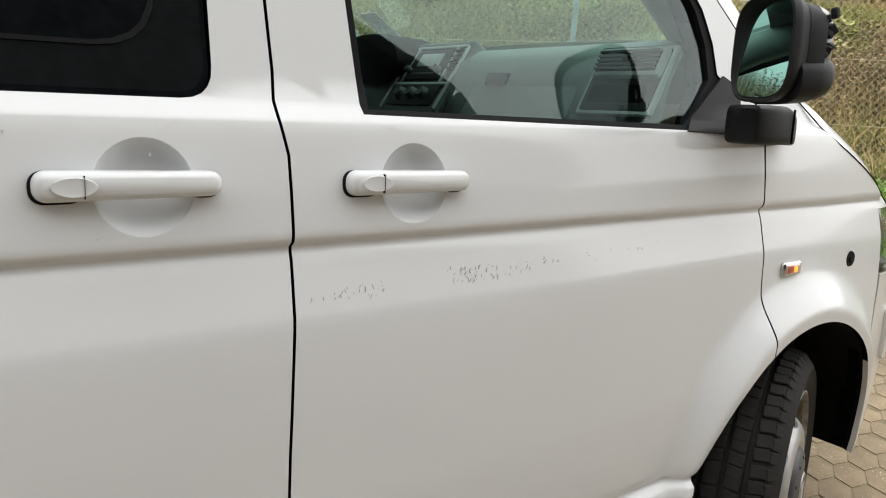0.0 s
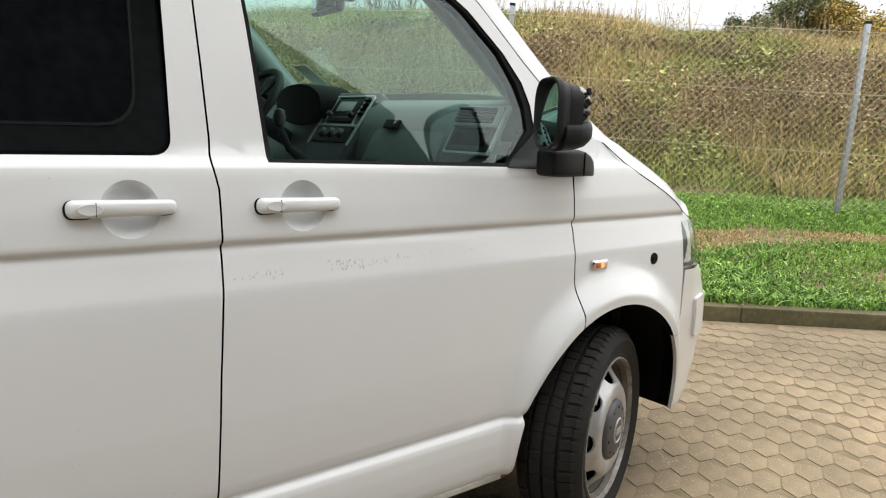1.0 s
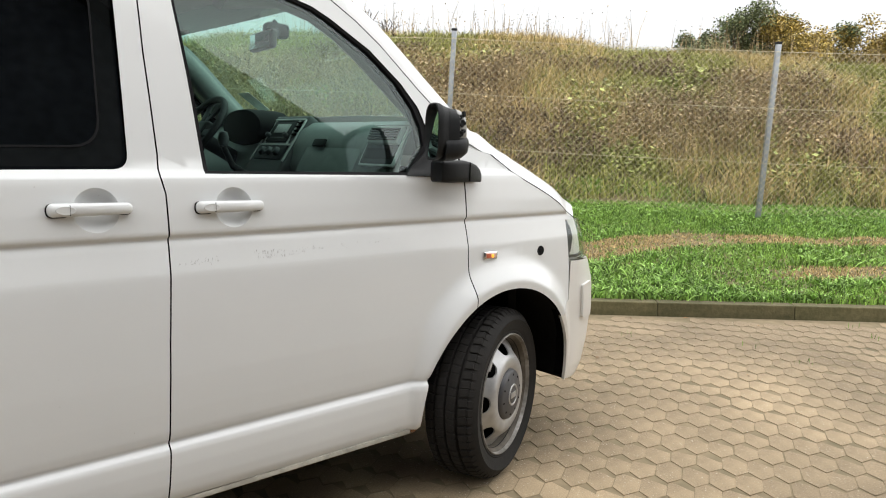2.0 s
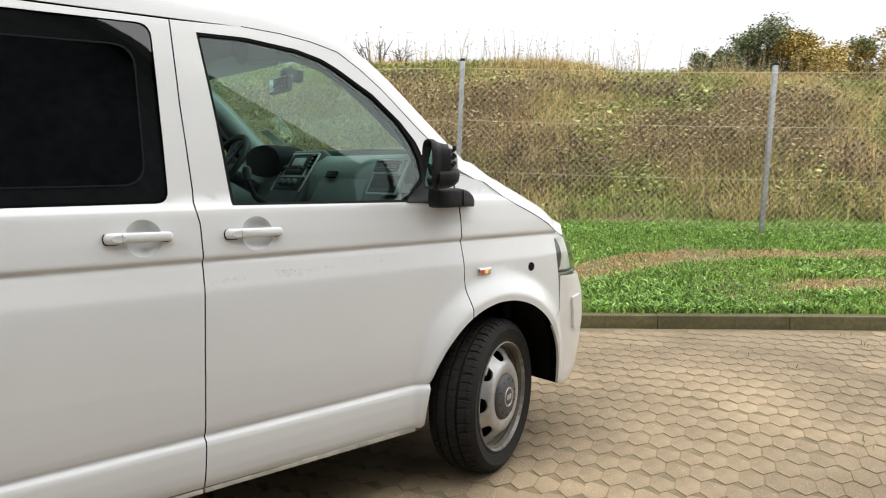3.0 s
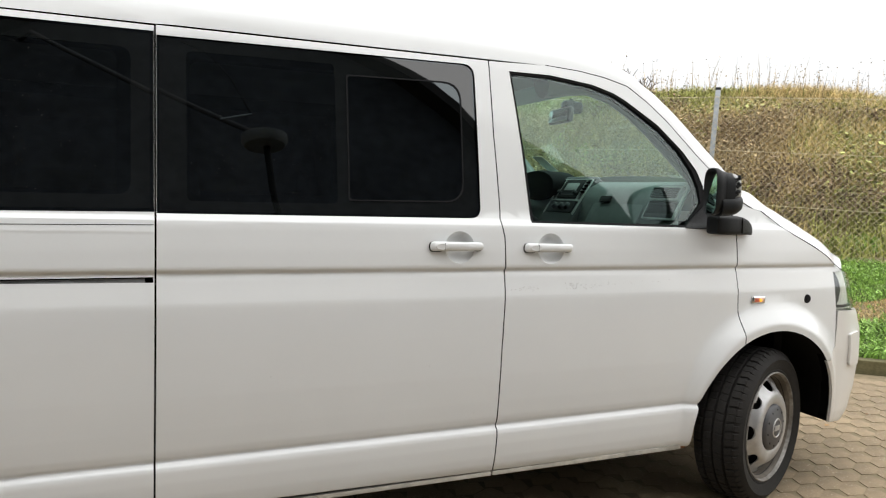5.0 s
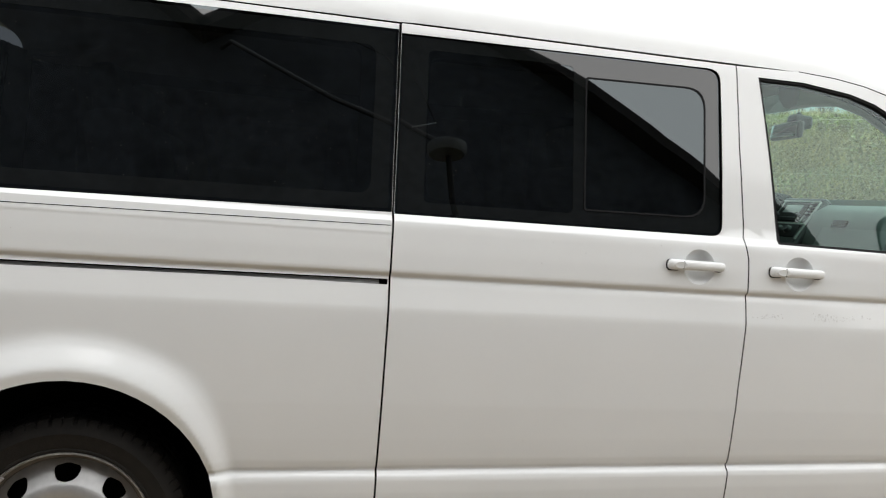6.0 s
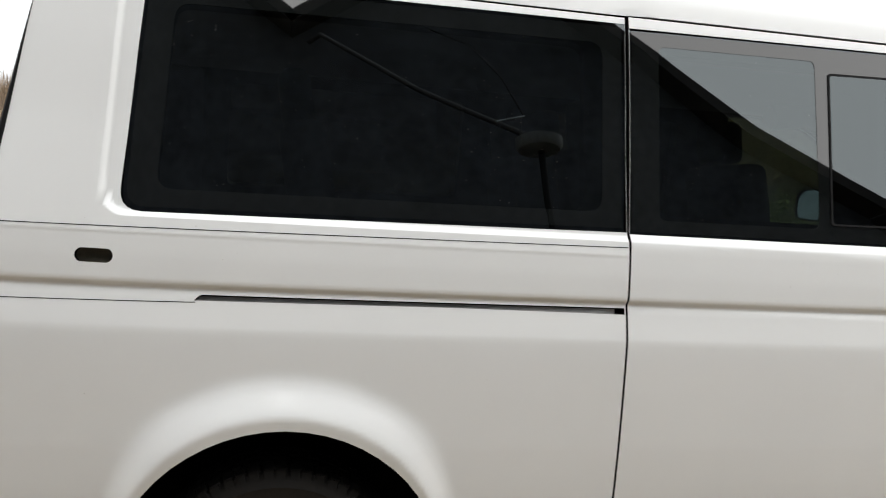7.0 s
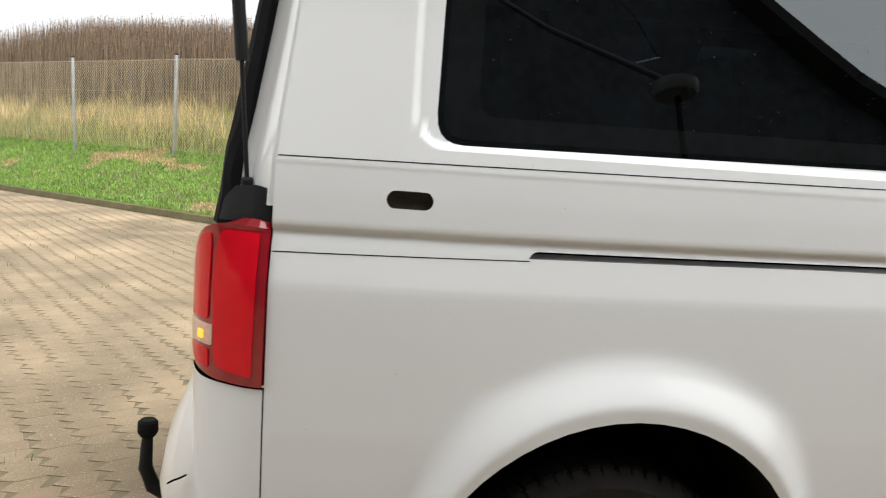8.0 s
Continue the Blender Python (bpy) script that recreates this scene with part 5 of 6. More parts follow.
def yard(s, w=-3.1):
    """Height of the paved yard, which rises a little towards the fence's far end."""
    x, _ = xy_of(max(-60, min(60, s)), max(-25, min(0, w)))
    return 0.024 * x


def bank_rise(s):
    return lerp(s, [-40, -16, -11, -4, 0, 3.6, 7, 12, 40], [3.0, 1.45, 1.6, 2.5, 2.7, 2.4, 2.2, 2.1, 2.0])


def height(s, w):
    z = yard(s, w)
    if w > KERB_W + 0.1:
        f = w - KERB_W
        z += 0.095 + lerp(f, [0, 0.3, 3.1, 4.8], [0.0, 0.03, 1.0, 1.45]) * lerp(s, [-14, -8, 0, 6], [1.00, 0.70, 0.34, 0.27])
    if w > 1.2:
        f = min(1.0, (w - 1.2) / 6.0)
        z += bank_rise(s) * (1 - (1 - f) ** 1.6)
        z += 0.02 * max(0.0, min(w, 60) - 8.2)
    return z


def rough(x, y, a):
    return a * noise.noise(Vector((x * 0.9, y * 0.9, 3.1)))


# ground sheet: fine near, coarse far, reaching the horizon
ss = [-1500, -600, -250, -120, -60] + [-45 + 0.75 * k for k in range(94)] + [30, 45, 70, 120, 250, 600, 1500]
ws = [-1500, -500, -150, -60, -30, -20, -15, -11, -8, -6, -4.5, -3.6, KERB_W - 0.06, KERB_W + 0.10, KERB_W + 0.30] + [-2.4 + 0.4 * k for k in range(32)] + [11, 12.5, 15, 20, 30, 50, 90, 180, 500, 1500]
vs, fs = [], []
for s in ss:
    for w in ws:
        x, y = xy_of(s, w)
        z = height(max(-70, min(60, s)), w)
        if w < KERB_W:
            z -= 0.035
        elif w > KERB_W + 0.2 and abs(s) < 60:
            z += rough(x, y, 0.03 if w < 1.2 else 0.16)
        vs.append((x, y, z))
n = len(ws)
for i in range(len(ss) - 1):
    for j in range(n - 1):
        a = i * n + j
        fs.append((a, a + 1, a + n + 1, a + n))
ground = tagged(from_lists("ground", vs, fs, SOIL, None, "", True), "soil and grass ground rising to a bank behind the fence", "ground", kind="structure")

# paving: elongated six-sided concrete blocks with open joints
paving = tagged(new("paved_yard"), "tan six-sided concrete paving blocks with mossy joints", "paving", kind="structure")
bed_v, bed_f = [], []
for i, s in enumerate([-60, -40, -30] + [-25 + k for k in range(44)] + [22, 28, 40]):
    for w in (-30, -20, -12, -8, -5, KERB_W - 0.05):
        x, y = xy_of(s, w)
        bed_v.append((x, y, yard(s, w) - 0.0014))
for i in range(49):
    for j in range(5):
        a = i * 6 + j
        bed_f.append((a, a + 1, a + 7, a + 6))
from_lists("joint_bed", bed_v, bed_f, JOINT, paving, "sandy mossy joints", True)
BA, BP_, BH = 0.052, 0.056, 0.050       # half of the straight side, depth of the point, half width
def block_mesh(seed):
    r = random.Random(seed)
    g = 0.0008
    k1, k2 = 0.0006 + g, g
    def ring(k):
        return [(-BA - BP_ + k * 1.2, 0.0), (-BA + k * 0.5, BH - k), (BA - k * 0.5, BH - k), (BA + BP_ - k * 1.2, 0.0), (BA - k * 0.5, -BH + k), (-BA + k * 0.5, -BH + k)]
    v = [(x, y, r.uniform(-0.0005, 0.0005)) for x, y in ring(k1)] + [(x, y, -0.0008) for x, y in ring(k2)] + [(x, y, -0.05) for x, y in ring(k2)]
    f = [tuple(range(6))[::-1]] + [(k, (k + 1) % 6, 6 + (k + 1) % 6, 6 + k) for k in range(6)] + [(6 + k, 6 + (k + 1) % 6, 12 + (k + 1) % 6, 12 + k) for k in range(6)]
    return v, f


shapes = []
for k in range(6):
    v, f = block_mesh(k)
    me = bpy.data.meshes.new("paver")
    me.from_pydata(v, [], f)
    bmx = bmesh.new()
    bmx.from_mesh(me)
    bmesh.ops.recalc_face_normals(bmx, faces=bmx.faces)
    bmx.to_mesh(me)
    bmx.free()
    me.materials.append(PAVER)
    shapes.append(me)
turn = radians(29)
ct, st = math.cos(turn), math.sin(turn)
spots = []
for i in range(-230, 230):
    for j in range(-250, 250):
        # columns lie half a width over, so that the points of one meet the notches of the next
        a = i * (2 * BA + BP_)
        b = j * 2 * BH + (BH if i % 2 else 0.0)
        x, y = 1.2 + a * ct - b * st, 0.6 + a * st + b * ct
        s, w = sw_of(x, y)
        if w > KERB_W - 0.14:
            continue
        if (-7.4 < x < 4.6 and -4.75 < y < 3.0) or (-3.2 < s < 8.5 and w > -8.0) or (-19 < s <= -3.2 and w > -13.5 and not (x > -3.9 and y < 3.0) and y > 0.2 and x > -12):
            spots.append((x, y, s, w))
rng = random.Random(11)
near = [p for p in spots if 0.1 < p[0] < 3.6 and -0.9 < p[1] < 1.5]
near.sort(key=lambda p: (p[0] - 1.3) ** 2 + (p[1] - 0.1) ** 2)
single = set((p[0], p[1]) for p in near[:300])
jv, jf = [], []
for x, y, s, w in spots:
    z = yard(s, w) + rng.uniform(-0.0003, 0.0003)
    if (x, y) in single:
        ob = new("paver", shapes[rng.randrange(6)])
        ob.parent = paving
        ob.matrix_basis = Matrix.Translation((x + rng.gauss(0, 0.0019), y + rng.gauss(0, 0.0019), z)) @ Matrix.Rotation(turn + rng.gauss(0, 0.018), 4, "Z")
    else:
        i = len(jv)
        v, f = block_mesh(rng.randrange(6))
        loose = 1.0 if s > -3.2 else 0.45
        x, y, tw = x + rng.gauss(0, 0.0019) * loose, y + rng.gauss(0, 0.0019) * loose, turn + rng.gauss(0, 0.018) * loose
        c1, s1 = math.cos(tw), math.sin(tw)
        jv += [(x + a * c1 - b * s1, y + a * s1 + b * c1, z + c) for a, b, c in v[:12]]
        jf += [tuple(i + k for k in q) for q in f[:7]]
rest = from_lists("pavers", jv, jf, PAVER_REST, paving, "tan paving blocks")
bmx = bmesh.new()
bmx.from_mesh(rest.data)
bmesh.ops.recalc_face_normals(bmx, faces=bmx.faces)
bmx.to_mesh(rest.data)
bmx.free()
tagged(rest, kind="stuff")

# kerb stones
kerb = tagged(new("kerb"), "mossy grey concrete kerb between yard and lawn", "kerb", kind="structure")
kb = box((0.997, 0.13, 0.30), (0, 0, -0.15), 0.008, 2)
for k in range(-22, 12):
    s = k + 0.35
    x, y = xy_of(s, KERB_W + 0.03)
    slope = math.atan2(yard(s + 0.5) - yard(s - 0.5), 1.0)
    if k == -22:
        stone = part("kerb_stone", kb, KERB, kerb, smooth=False)
    else:
        stone = stone.copy()
        scene.collection.objects.link(stone)
    stone.matrix_basis = Matrix.Translation((x, y, yard(s, KERB_W) + 0.100)) @ Matrix.Rotation(math.atan2(ALONG.y, ALONG.x), 4, "Z") @ Matrix.Rotation(-slope, 4, "Y")

# ---- fence ----
def post_top(s):
    return lerp(s, [-40, -18.1, -14.5, -7.3, 0, 3.6, 7.3, 11, 20], [2.5, 2.61, 2.64, 2.66, 2.64, 2.53, 2.5, 2.5, 2.5])


def fence_w(s):
    """The fence draws a little nearer to the kerb towards its far end."""
    return 0.062 * min(0.0, s)


STEP = 3.62
fence = thing("chain_link_fence", "galvanised chain-link fence with square steel posts", "fence", kind="structure")
for k in range(-8, 4):
    s = k * STEP
    x, y = xy_of(s, fence_w(s))
    z0 = height(s, fence_w(s)) - 0.3
    lean = 2.3 if k in (0, 1) else (-3.5 if k == -5 else 0)
    L = post_top(s) - z0
    p = part("fence_post", box((0.055, 0.055, L), (0, 0, -L / 2), 0.006), GALV, fence, "galvanised steel post", m=Matrix.Translation((x, y, post_top(s))) @ Matrix.Rotation(math.atan2(ALONG.y, ALONG.x), 4, "Z") @ Matrix.Rotation(radians(lean), 4, "Y"))
    part("post_cap", box((0.062, 0.062, 0.03), (0, 0, 0.0), 0.006), TRIM, p, "black cap")
for drop in (0.10, 0.72, 1.33):
    pts = []
    for k in range(-32, 13):
        s = k * STEP / 4
        x, y = xy_of(s, fence_w(s) - 0.035)
        pts.append((x, y, post_top(s) - drop - 0.012 * math.sin(math.pi * ((s / STEP) % 1.0))))
    part("tension_wire", tube(pts, 0.0026, 5), WIRE, fence, "tension wire")
vs, fs = [], []
D = 0.077
r = 0.0023
for i in range(int(80 / D)):
    s0 = -8 * STEP + i * D / 2
    if s0 > 3 * STEP:
        break
    seq = []
    rows_n = int(1.84 / (D / 2))
    for j in range(rows_n + 1):
        s = s0 + (D / 2 if (i + j) % 2 else 0.0)
        x, y = xy_of(s, fence_w(s) - 0.035 + (0.004 if j % 2 else -0.004))
        seq.append((x, y, post_top(s) - 0.09 - j * D / 2))
    for j, (x, y, z) in enumerate(seq):
        b = len(vs)
        vs += [(x, y - r, z), (x + r * 0.87, y + r * 0.5, z), (x - r * 0.87, y + r * 0.5, z)]
        if j:
            for k in range(3):
                fs.append((b - 3 + k, b - 3 + (k + 1) % 3, b + (k + 1) % 3, b + k))
tagged(from_lists("wire_mesh", vs, fs, WIRE, fence, "chain-link wire mesh"), kind="stuff")

# ---- plants ----
def blades(name, mat, label, count, where, size, width, lean=0.4, leafy=0, seed=1, category="plants", per=5, leaf=1.0):
    """Tufts of tapering blades, or stalks with leaves, as one mesh."""
    r = random.Random(seed)
    vs, fs = [], []
    made = 0
    while made < count:
        spot = where(r)
        if spot is None:
            continue
        made += 1
        x, y, z, big = spot
        for _ in range(per):
            h = r.uniform(*size) * big
            a = r.uniform(0, math.tau)
            l = r.uniform(0, lean) * h
            dx, dy = math.cos(a) * l, math.sin(a) * l
            b = r.uniform(0, math.tau)
            wd = r.uniform(*width)
            ox, oy = math.cos(b) * wd / 2, math.sin(b) * wd / 2
            px, py = x + r.uniform(-1, 1) * 0.06, y + r.uniform(-1, 1) * 0.06
            i = len(vs)
            vs += [(px - ox, py - oy, z - 0.03), (px + ox, py + oy, z - 0.03), (px + dx * 0.45 + ox * 0.8, py + dy * 0.45 + oy * 0.8, z + h * 0.62), (px + dx * 0.45 - ox * 0.8, py + dy * 0.45 - oy * 0.8, z + h * 0.62), (px + dx, py + dy, z + h)]
            fs += [(i, i + 1, i + 2, i + 3), (i + 3, i + 2, i + 4)]
            for _ in range(leafy):
                f = r.uniform(0.3, 1.0)
                c = Vector((px + dx * f * f, py + dy * f * f, z + h * f))
                q = Vector((r.uniform(-1, 1), r.uniform(-1, 1), r.uniform(-0.6, 0.5))).normalized()
                side = q.cross(Vector((r.uniform(-0.5, 0.5), r.uniform(-0.5, 0.5), 1))).normalized()
                ll = r.uniform(0.02, 0.06) * (0.6 + big * 0.5) * leaf
                i = len(vs)
                vs += [tuple(c), tuple(c + q * ll * 0.5 + side * ll * 0.36), tuple(c + q * ll), tuple(c + q * ll * 0.5 - side * ll * 0.36)]
                fs.append((i, i + 1, i + 2, i + 3))
    return tagged(from_lists(name, vs, fs, mat), label, category, kind="stuff")


def at_sw(s, w, big=1.0):
    x, y = xy_of(s, w)
    return x, y, height(s, w) + (rough(x, y, 0.16) if w > 1.2 else rough(x, y, 0.03)), big


def bare(s, w):
    """Worn, dry patches of the lawn."""
    n = noise.noise(Vector((s * 0.35, w * 1.3, 8.0)))
    m = noise.noise(Vector((s * 1.7, w * 2.5, 2.0)))
    if s < -6:
        return n + 0.5 * m > 0.36
    mid = lerp(s, [-2, 1.0, 1.3, 1.65, 2.0, 2.5, 3.0, 9], [-2.6, -2.2, -1.86, -1.50, -1.27, -1.06, -1.0, -0.98])
    half = lerp(s, [-2, 1.0, 2.0, 2.5, 3.0, 3.6, 9], [0.30, 0.32, 0.34, 0.28, 0.23, 0.18, 0.2])
    spot = math.hypot((s - 4.0) / 1.0, (w + 2.2) / 0.27) + 0.4 * m < 1.0
    return (abs(w - mid + 0.14 * m) < half + 0.08 * n and n + 0.6 * m > -0.6) or spot or n + 0.35 * m > 0.46


def lawn(r):
    s, w = (r.uniform(-4.5, 9), r.uniform(KERB_W + 0.1, 1.5)) if r.random() < 0.6 else (r.uniform(-30, -4.5), r.uniform(KERB_W + 0.1, 0.3))
    if bare(s, w) and r.random() < 0.93:
        return None
    return at_sw(s, w, (1.0 if s > -4.5 else 1.5) + max(0, 0.9 - abs(w)) * 0.8)


def lawn_near(r):
    s, w = r.uniform(-3, 8), KERB_W + 0.12 + abs(r.gauss(0, 0.75))
    return None if w > 0.5 or bare(s, w) or patch(s, w, 17.0, 0.9) < -0.1 else at_sw(s, w)


def lawn_dry(r):
    s, w = r.uniform(-22, 9), r.uniform(KERB_W + 0.1, 1.2)
    return at_sw(s, w) if bare(s, w) else None


def bank_at(r, s0=-6, s1=13, w0=1.0, w1=9.5):
    return r.uniform(s0, s1), w0 + (w1 - w0) * r.random() ** 0.9


def patch(s, w, k, f=0.45):
    return noise.noise(Vector((s * f, w * f, k)))


def bank_green(r):
    s, w = bank_at(r)
    return at_sw(s, w) if patch(s, w, 1.0) > 0.0 or w < 2.2 or (w > 4.4 and patch(s, w, 3.0, 0.9) > -0.25) else None


def bank_straw(r):
    s, w = bank_at(r)
    return at_sw(s, w, 1.0) if patch(s, w, 5.0) > (-0.05 if w < 4.6 else 0.12) else None


def bank_brown(r):
    s, w = bank_at(r, w0=1.8, w1=7.0)
    return at_sw(s, w, 1.0) if patch(s, w, 9.0) > -0.12 and 1.9 < w < 4.2 else None


def bank_dark(r):
    s, w = bank_at(r, w0=1.3, w1=5.0)
    return at_sw(s, w) if patch(s, w, 22.0, 0.7) > 0.12 else None


def bank_leaf(r):
    s, w = bank_at(r, w1=5.5)
    return at_sw(s, w) if patch(s, w, 14.0, 0.8) > 0.12 else None


def crest(r):
    s = r.uniform(-6, 14)
    return at_sw(s, r.uniform(7.0, 9.5), 1.0) if patch(s, 0, 2.0, 0.7) > -0.2 else None


def rear_brown(r):
    s, w = r.uniform(-34, -9), r.uniform(1.4, 9.5)
    return at_sw(s, w)


def rear_straw(r):
    s, w = r.uniform(-34, -6), r.uniform(-0.2, 5.0)
    return at_sw(s, w) if patch(s, w, 5.0, 0.6) > -0.2 else None


def rear_low(r):
    s, w = r.uniform(-34, -6), r.uniform(-0.7, 3.5)
    return at_sw(s, w)


blades("lawn_blades", LAWN, "short green lawn grass with clover on the strip", 84000, lawn, (0.014, 0.044), (0.006, 0.013), 2.0, 0, 1, "grass", 5)
blades("lawn_rosettes", LAWNWEED, "flat green dandelion and plantain rosettes in the lawn", 1500, lawn_near, (0.035, 0.075), (0.012, 0.024), 2.6, 0, 71, "grass", 8)
blades("clover", CLOVER, "small pale clover and dandelion leaves in the lawn", 6500, lawn, (0.02, 0.055), (0.003, 0.006), 1.0, 4, 12, "grass", 2, 0.52)
blades("dry_lawn_blades", DRYLAWN, "dry brown mown grass on worn patches", 26000, lawn_dry, (0.008, 0.024), (0.004, 0.009), 3.2, 0, 2, "grass", 4)
blades("bank_grass", WEED, "rough green grass on the bank", 20000, bank_green, (0.08, 0.32), (0.009, 0.022), 1.3, 2, 3, "grass", 6, 0.7)
blades("bank_straw", STRAW, "dry straw-coloured grass on the bank", 13000, bank_straw, (0.12, 0.42), (0.007, 0.015), 1.2, 1, 4, "grass", 6, 0.5)
blades("dead_weeds", BROWN, "brown dead weed stalks on the bank", 5500, bank_brown, (0.2, 0.6), (0.006, 0.012), 0.7, 3, 5, "weeds", 4)
blades("dark_weeds", DOCK, "dark brown dead weeds on the bank", 2400, bank_dark, (0.2, 0.5), (0.006, 0.012), 0.8, 4, 31, "weeds", 4)
blades("leafy_weeds", BROADLEAF, "pale green broad-leaved weeds on the bank", 1700, bank_leaf, (0.12, 0.36), (0.006, 0.010), 0.7, 5, 6, "weeds", 3, 1.6)
blades("crest_stalks", BROWN, "thin brown stalks on the crest of the bank", 540, crest, (0.3, 1.15), (0.008, 0.014), 0.3, 8, 7, "weeds", 2, 0.8)
blades("crest_grass", STRAW, "pale dry grass fringe on the crest of the bank", 1800, crest, (0.10, 0.34), (0.004, 0.009), 0.5, 0, 17, "grass", 5)
blades("tall_dock", DOCK, "tall brown dead weeds behind the rear fence", 12000, rear_brown, (1.0, 2.1), (0.012, 0.026), 0.14, 6, 8, "weeds", 3)
blades("rear_weeds", WEED, "green and yellow weeds behind the rear fence", 6500, rear_low, (0.15, 0.5), (0.010, 0.022), 0.8, 1, 21, "weeds", 5)
blades("rear_straw_grass", STRAW, "dry grass behind the rear fence", 8500, rear_straw, (0.25, 0.8), (0.008, 0.018), 0.7, 0, 9, "grass", 5)


# ---- fallen leaves and weeds on the paving ----
r = random.Random(41)
vs, fs = [], []
for k in range(46):
    s, w = (r.uniform(-1, 7), KERB_W - 0.08 - abs(r.gauss(0, 0.25))) if k < 26 else (r.uniform(-14, 7), r.uniform(-8, KERB_W - 0.2))
    x, y = xy_of(s, w)
    z = yard(s, w) + 0.004
    a, l = r.uniform(0, math.tau), r.uniform(0.012, 0.028)
    d, e = Vector((math.cos(a), math.sin(a), 0)) * l, Vector((-math.sin(a), math.cos(a), 0)) * l * 0.6
    c, i = Vector((x, y, z)), len(vs)
    vs += [c - d, c + e + Vector((0, 0, 0.006)), c + d + Vector((0, 0, 0.003)), c - e + Vector((0, 0, 0.004))]
    fs += [(i, i + 1, i + 2), (i, i + 2, i + 3)]
tagged(from_lists("fallen_leaves", vs, fs, LITTER), "small brown fallen leaves on the paving", "leaves", kind="stuff")


def joint_spot(r):
    s, w = (r.uniform(-12, -3.5), r.uniform(-9, KERB_W - 0.3)) if r.random() < 0.7 else (r.uniform(-1, 7), r.uniform(-6, KERB_W - 0.15))
    x, y = xy_of(s, w)
    if -4.3 < x < 0.9 and 0 < y < 1.9:
        return None
    return x, y, yard(s, w) + 0.02, 1.0


blades("joint_weeds", CLOVER, "tiny green weeds in the paving joints", 110, joint_spot, (0.006, 0.02), (0.002, 0.005), 1.6, 0, 51, "weeds", 5)


# ---- trees on the crest ----
def tree(name, s, w, high, spread, mat, label, seed, leaves=11000, leaf=(0.06, 0.13)):
    r = random.Random(seed)
    x, y, z, _ = at_sw(s, w)
    t = thing(name, label, "tree", "trees on the crest", at=(x, y, z))
    bm = tube([(0, 0, -0.3), (0.05, 0.03, high * 0.3), (-0.05, 0.06, high * 0.6), (0, 0, high * 0.9)], [0.16, 0.13, 0.08, 0.02], 8)
    limbs = []
    for k in range(10):
        a, f = r.uniform(0, math.tau), r.uniform(0.15, 0.75)
        e = Vector((math.cos(a) * spread * r.uniform(0.5, 0.9), math.sin(a) * spread * r.uniform(0.5, 0.9), high * min(0.95, f + r.uniform(0.1, 0.3))))
        limbs.append((Vector((0, 0, high * f)), e))
        lb = tube([(0, 0, high * f), tuple(e * 0.5 + Vector((0, 0, high * f * 0.5 + 0.1))), tuple(e)], [0.06, 0.04, 0.01], 6)
        me = bpy.data.meshes.new("tmp")
        lb.to_mesh(me)
        lb.free()
        bm.from_mesh(me)
        bpy.data.meshes.remove(me)
    part("trunk", bm, BARK, t, "grey-brown trunk and limbs")
    clumps = [(e + Vector((r.gauss(0, 0.25), r.gauss(0, 0.25), r.gauss(0, 0.2))) * spread * 0.5, r.uniform(0.25, 0.5) * spread) for _, e in limbs for _ in range(4)] + [(Vector((r.gauss(0, 0.2), r.gauss(0, 0.2), 0)) * spread + Vector((0, 0, high * r.uniform(0.3, 0.95))), 0.35 * spread) for _ in range(12)]
    vs, fs = [], []
    for k in range(leaves):
        c, rad = clumps[k % len(clumps)]
        d = Vector((r.gauss(0, 1), r.gauss(0, 1), r.gauss(0, 0.8)))
        c = c + d.normalized() * rad * r.random() ** 0.4
        q = Vector((r.uniform(-1, 1), r.uniform(-1, 1), r.uniform(-1, 0.6))).normalized()
        sd = q.cross(Vector((r.uniform(-1, 1), r.uniform(-1, 1), 1))).normalized()
        l = r.uniform(*leaf)
        i = len(vs)
        vs += [tuple(c), tuple(c + q * l * 0.5 + sd * l * 0.35), tuple(c + q * l), tuple(c + q * l * 0.5 - sd * l * 0.35)]
        fs.append((i, i + 1, i + 2, i + 3))
    from_lists("crown", vs, fs, mat, t, "uneven leafy crown")
    return t


for k, (angle, far, high, spread, leaf_mat, text) in enumerate((
        (28.2, 60, 8.0, 2.4, TREEGREEN, "dark green bushy tree on the bank"), (30.6, 62, 6.6, 1.9, TREEGREEN, "dark green bushy tree on the bank"), (26.2, 63, 7.9, 2.0, TREEGREEN, "dark green bushy tree on the bank"),
        (24.3, 61, 7.5, 2.2, TREEYELLOW, "yellow autumn tree on the bank"), (22.0, 64, 7.4, 2.2, TREEGREEN, "dark green bushy tree on the bank"), (19.8, 62, 7.2, 2.2, TREEYELLOW, "yellow autumn tree on the bank"),
        (32.4, 60, 5.4, 1.8, TREEYELLOW, "low yellow autumn bush on the bank"), (23.2, 57, 5.6, 2.0, TREEYELLOW, "low yellow autumn bush on the bank"), (17.8, 60, 6.8, 2.2, TREEYELLOW, "yellow autumn tree on the bank"))):
    sx, sw_ = sw_of(-2.2 + far * math.cos(radians(angle)), -2.1 + far * math.sin(radians(angle)))
    tree("tree", sx, sw_, high, spread, leaf_mat, text, k + 1, 13000, (0.12, 0.24))


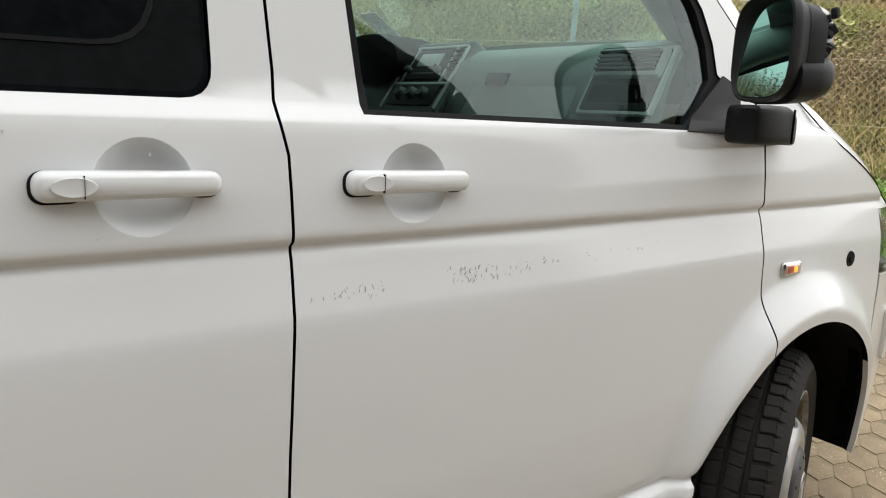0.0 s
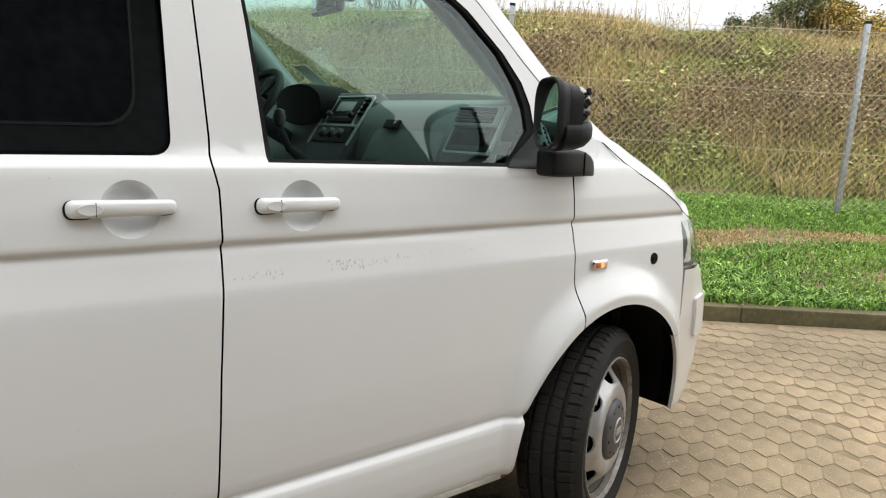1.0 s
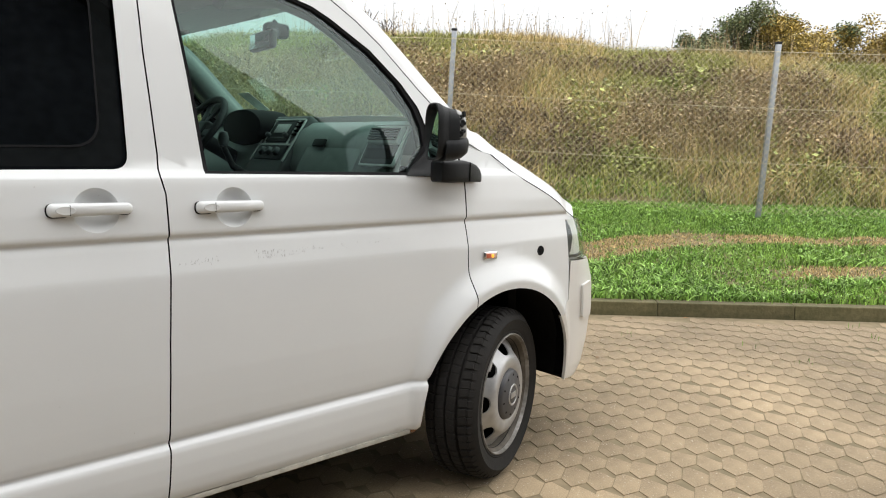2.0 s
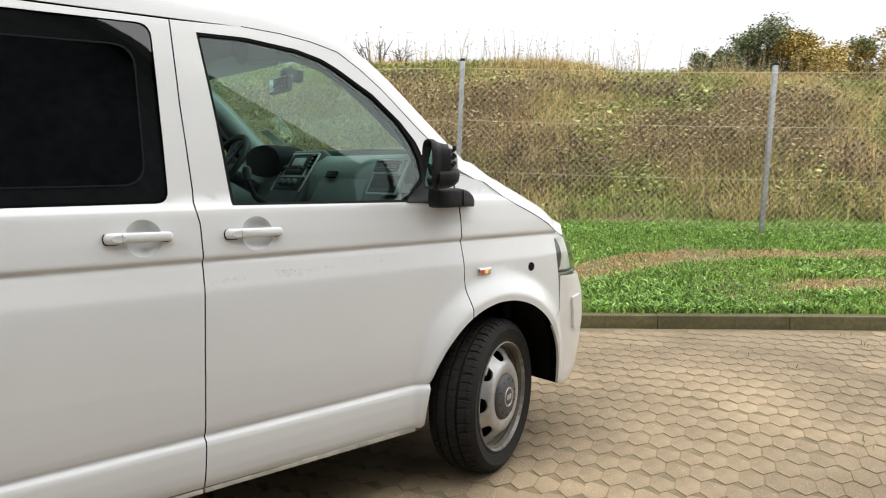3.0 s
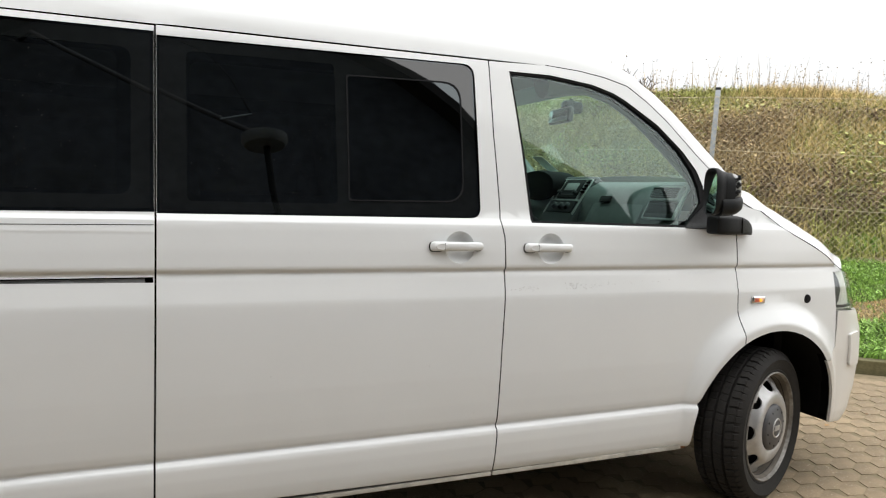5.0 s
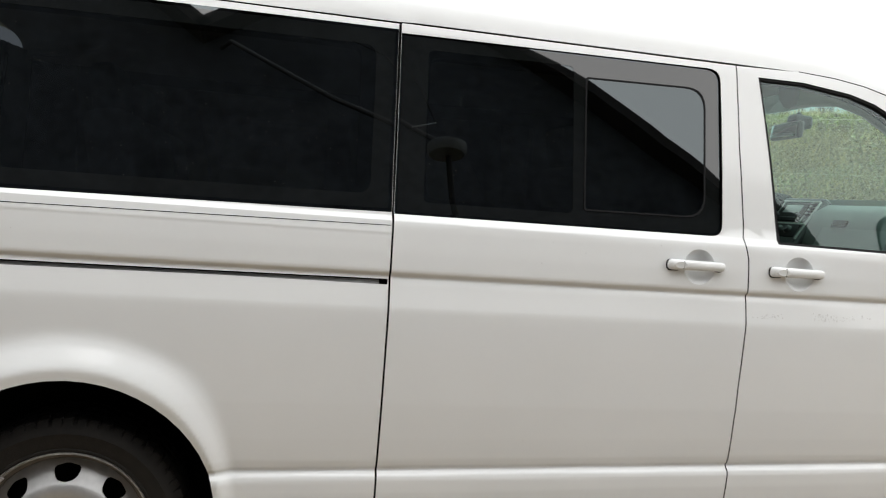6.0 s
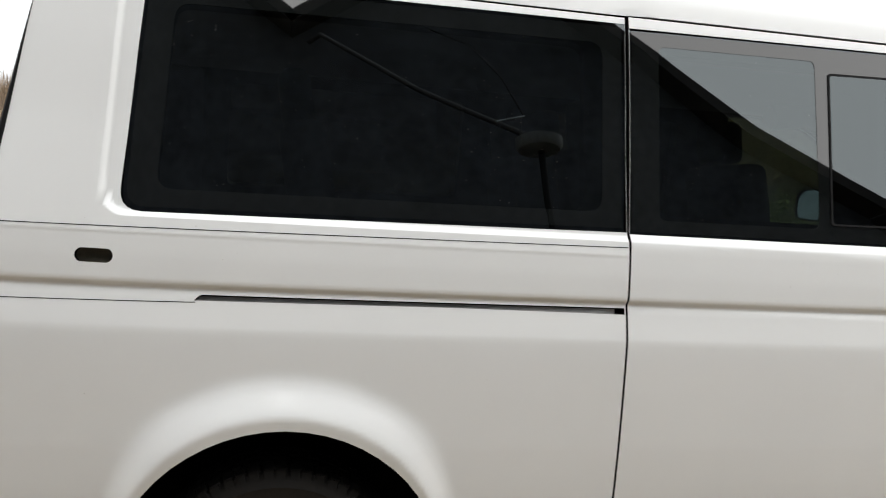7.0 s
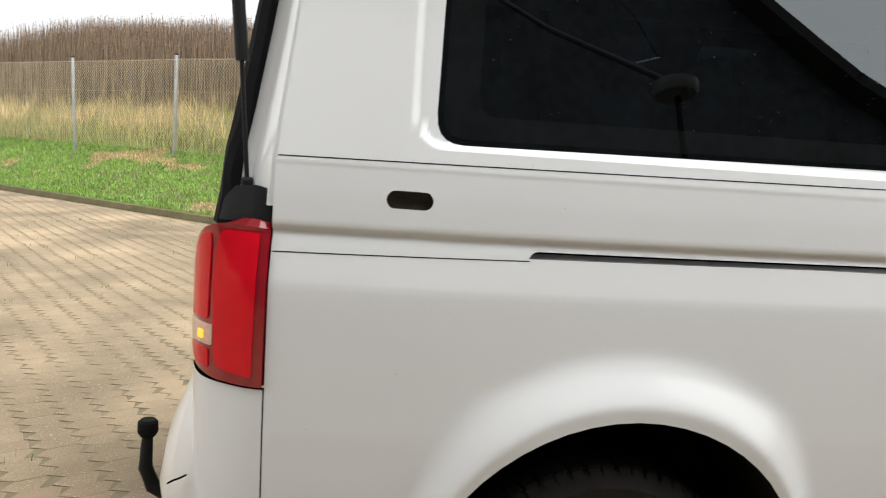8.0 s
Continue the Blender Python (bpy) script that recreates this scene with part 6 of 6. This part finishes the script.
# ---- bare shrub on the crest ----
def shrub(s, w, high, seed):
    r = random.Random(seed)
    x, y, z, _ = at_sw(s, w)
    t = thing("shrub", "bare brown twiggy shrub on the crest", "shrub", "shrubs on the crest", at=(x, y, z))
    for k in range(9):
        a = r.uniform(0, math.tau)
        pts = [Vector((0, 0, -0.1))]
        d = Vector((math.cos(a) * 0.35, math.sin(a) * 0.35, 1)).normalized()
        for q in range(4):
            pts.append(pts[-1] + d * high * r.uniform(0.2, 0.3))
            d = (d + Vector((r.gauss(0, 0.18), r.gauss(0, 0.18), 0.05))).normalized()
        bm = tube(pts, [0.020, 0.017, 0.014, 0.010, 0.006], 5)
        for q in range(7):
            f = r.uniform(0.8, 3.8)
            p = pts[int(f)].lerp(pts[min(4, int(f) + 1)], f % 1)
            e = Vector((r.gauss(0, 1), r.gauss(0, 1), abs(r.gauss(0.8, 0.6)))).normalized() * r.uniform(0.08, 0.22)
            tw = tube([p, p + e], [0.009, 0.005], 4)
            me = bpy.data.meshes.new("tmp")
            tw.to_mesh(me)
            tw.free()
            bm.from_mesh(me)
            bpy.data.meshes.remove(me)
        part("twig", bm, BARK, t, smooth=False)
    return t


shrub(-2.75, 8.0, 1.05, 3)
shrub(-3.3, 8.1, 0.85, 4)
shrub(-2.2, 8.0, 0.75, 5)

# ---- dark building across the yard, and the hose boom before it ----
house = thing("house", "dark building with steep gables that the windows mirror", "building")
def gable(line, y0, y1, eaves):
    """A dark gabled block: line is its roof line from one eave to the other."""
    bm = bmesh.new()
    prof = [(line[0][0], -0.6)] + line + [(line[-1][0], -0.6)]
    a = [bm.verts.new((x, y0, z)) for x, z in prof]
    b = [bm.verts.new((x, y1, z)) for x, z in prof]
    bm.faces.new(a)
    bm.faces.new(b[::-1])
    n = len(prof)
    for k in range(n):
        bm.faces.new((a[k], b[k], b[(k + 1) % n], a[(k + 1) % n]))
    bmesh.ops.recalc_face_normals(bm, faces=bm.faces)
    part("wall", bm, BRICK, house, "dark brick gable wall", smooth=False)
    for k in range(len(line) - 1):
        (xa, za), (xb, zb) = line[k], line[k + 1]
        d = Vector((xb - xa, 0, zb - za)).normalized()
        up = Vector((-d.z, 0, d.x))
        p0 = Vector((xa, 0, za)) - d * (eaves[0] if k == 0 else 0.0)
        p1 = Vector((xb, 0, zb)) + d * (eaves[1] if k == len(line) - 2 else 0.0)
        q = [p0 + up * 0.02, p1 + up * 0.02, p1 + up * 0.16, p0 + up * 0.16]
        bm = bmesh.new()
        f0 = [bm.verts.new((p.x, y1 + 0.3, p.z)) for p in q]
        f1 = [bm.verts.new((p.x, y0 - 0.3, p.z)) for p in q]
        bm.faces.new(f0)
        bm.faces.new(f1[::-1])
        for j in range(4):
            bm.faces.new((f0[j], f1[j], f1[(j + 1) % 4], f0[(j + 1) % 4]))
        bmesh.ops.recalc_face_normals(bm, faces=bm.faces)
        part("roof", bm, ROOFTILE, house, "dark tiled roof", smooth=False)


gable([(-3.81, 5.13), (-1.66, 6.68), (1.35, 4.185), (2.86, 3.26), (3.28, 2.60), (4.30, 1.74)], -14.0, -5.1, (0.0, 0.35))
gable([(-16.0, 3.2), (-8.0, 8.3), (-3.81, 5.13)], -14.0, -5.1, (0.35, 0.0))
boom = thing("hose_boom", "grey wall boom with a flat head and hanging hose", "boom", at=(-1.56, -3.39, 3.15))
part("boom_arm", tube([(0.0, 0.0, 0.04), (-0.9, -0.55, 0.75), (-1.9, -1.25, 1.75), (-2.05, -1.72, 1.95)], 0.026, 10), HUBGREY, boom, "grey boom arm")
part("boom_head", lathe([(0.0, 0.055), (0.17, 0.052), (0.192, 0.04), (0.190, -0.02), (0.165, -0.055), (0.0, -0.06)], 36, "z"), BOOMGREY, boom, "flat round head")
part("hose", tube([(0.02, 0, -0.06), (0.04, 0.0, -0.5), (0.10, 0.02, -1.1), (0.2, 0.05, -1.75), (0.16, -0.3, -2.35), (0.05, -0.9, -2.6), (0.0, -1.5, -2.2), (0.0, -1.72, -1.6)], 0.028, 10), TRIM, boom, "hanging grey hose")
part("cable", tube([(-0.08, -0.09, 0.31), (-0.22, -0.2, 0.75), (-0.40, -0.6, 1.35), (-0.62, -1.6, 2.2)], 0.008, 6), TRIM, boom, "thin cable")
part("cable_bar", tube([(-0.37, 0.08, 0.15), (-0.08, -0.08, 0.31)], 0.010, 6), GALV, boom, "short bright bar")
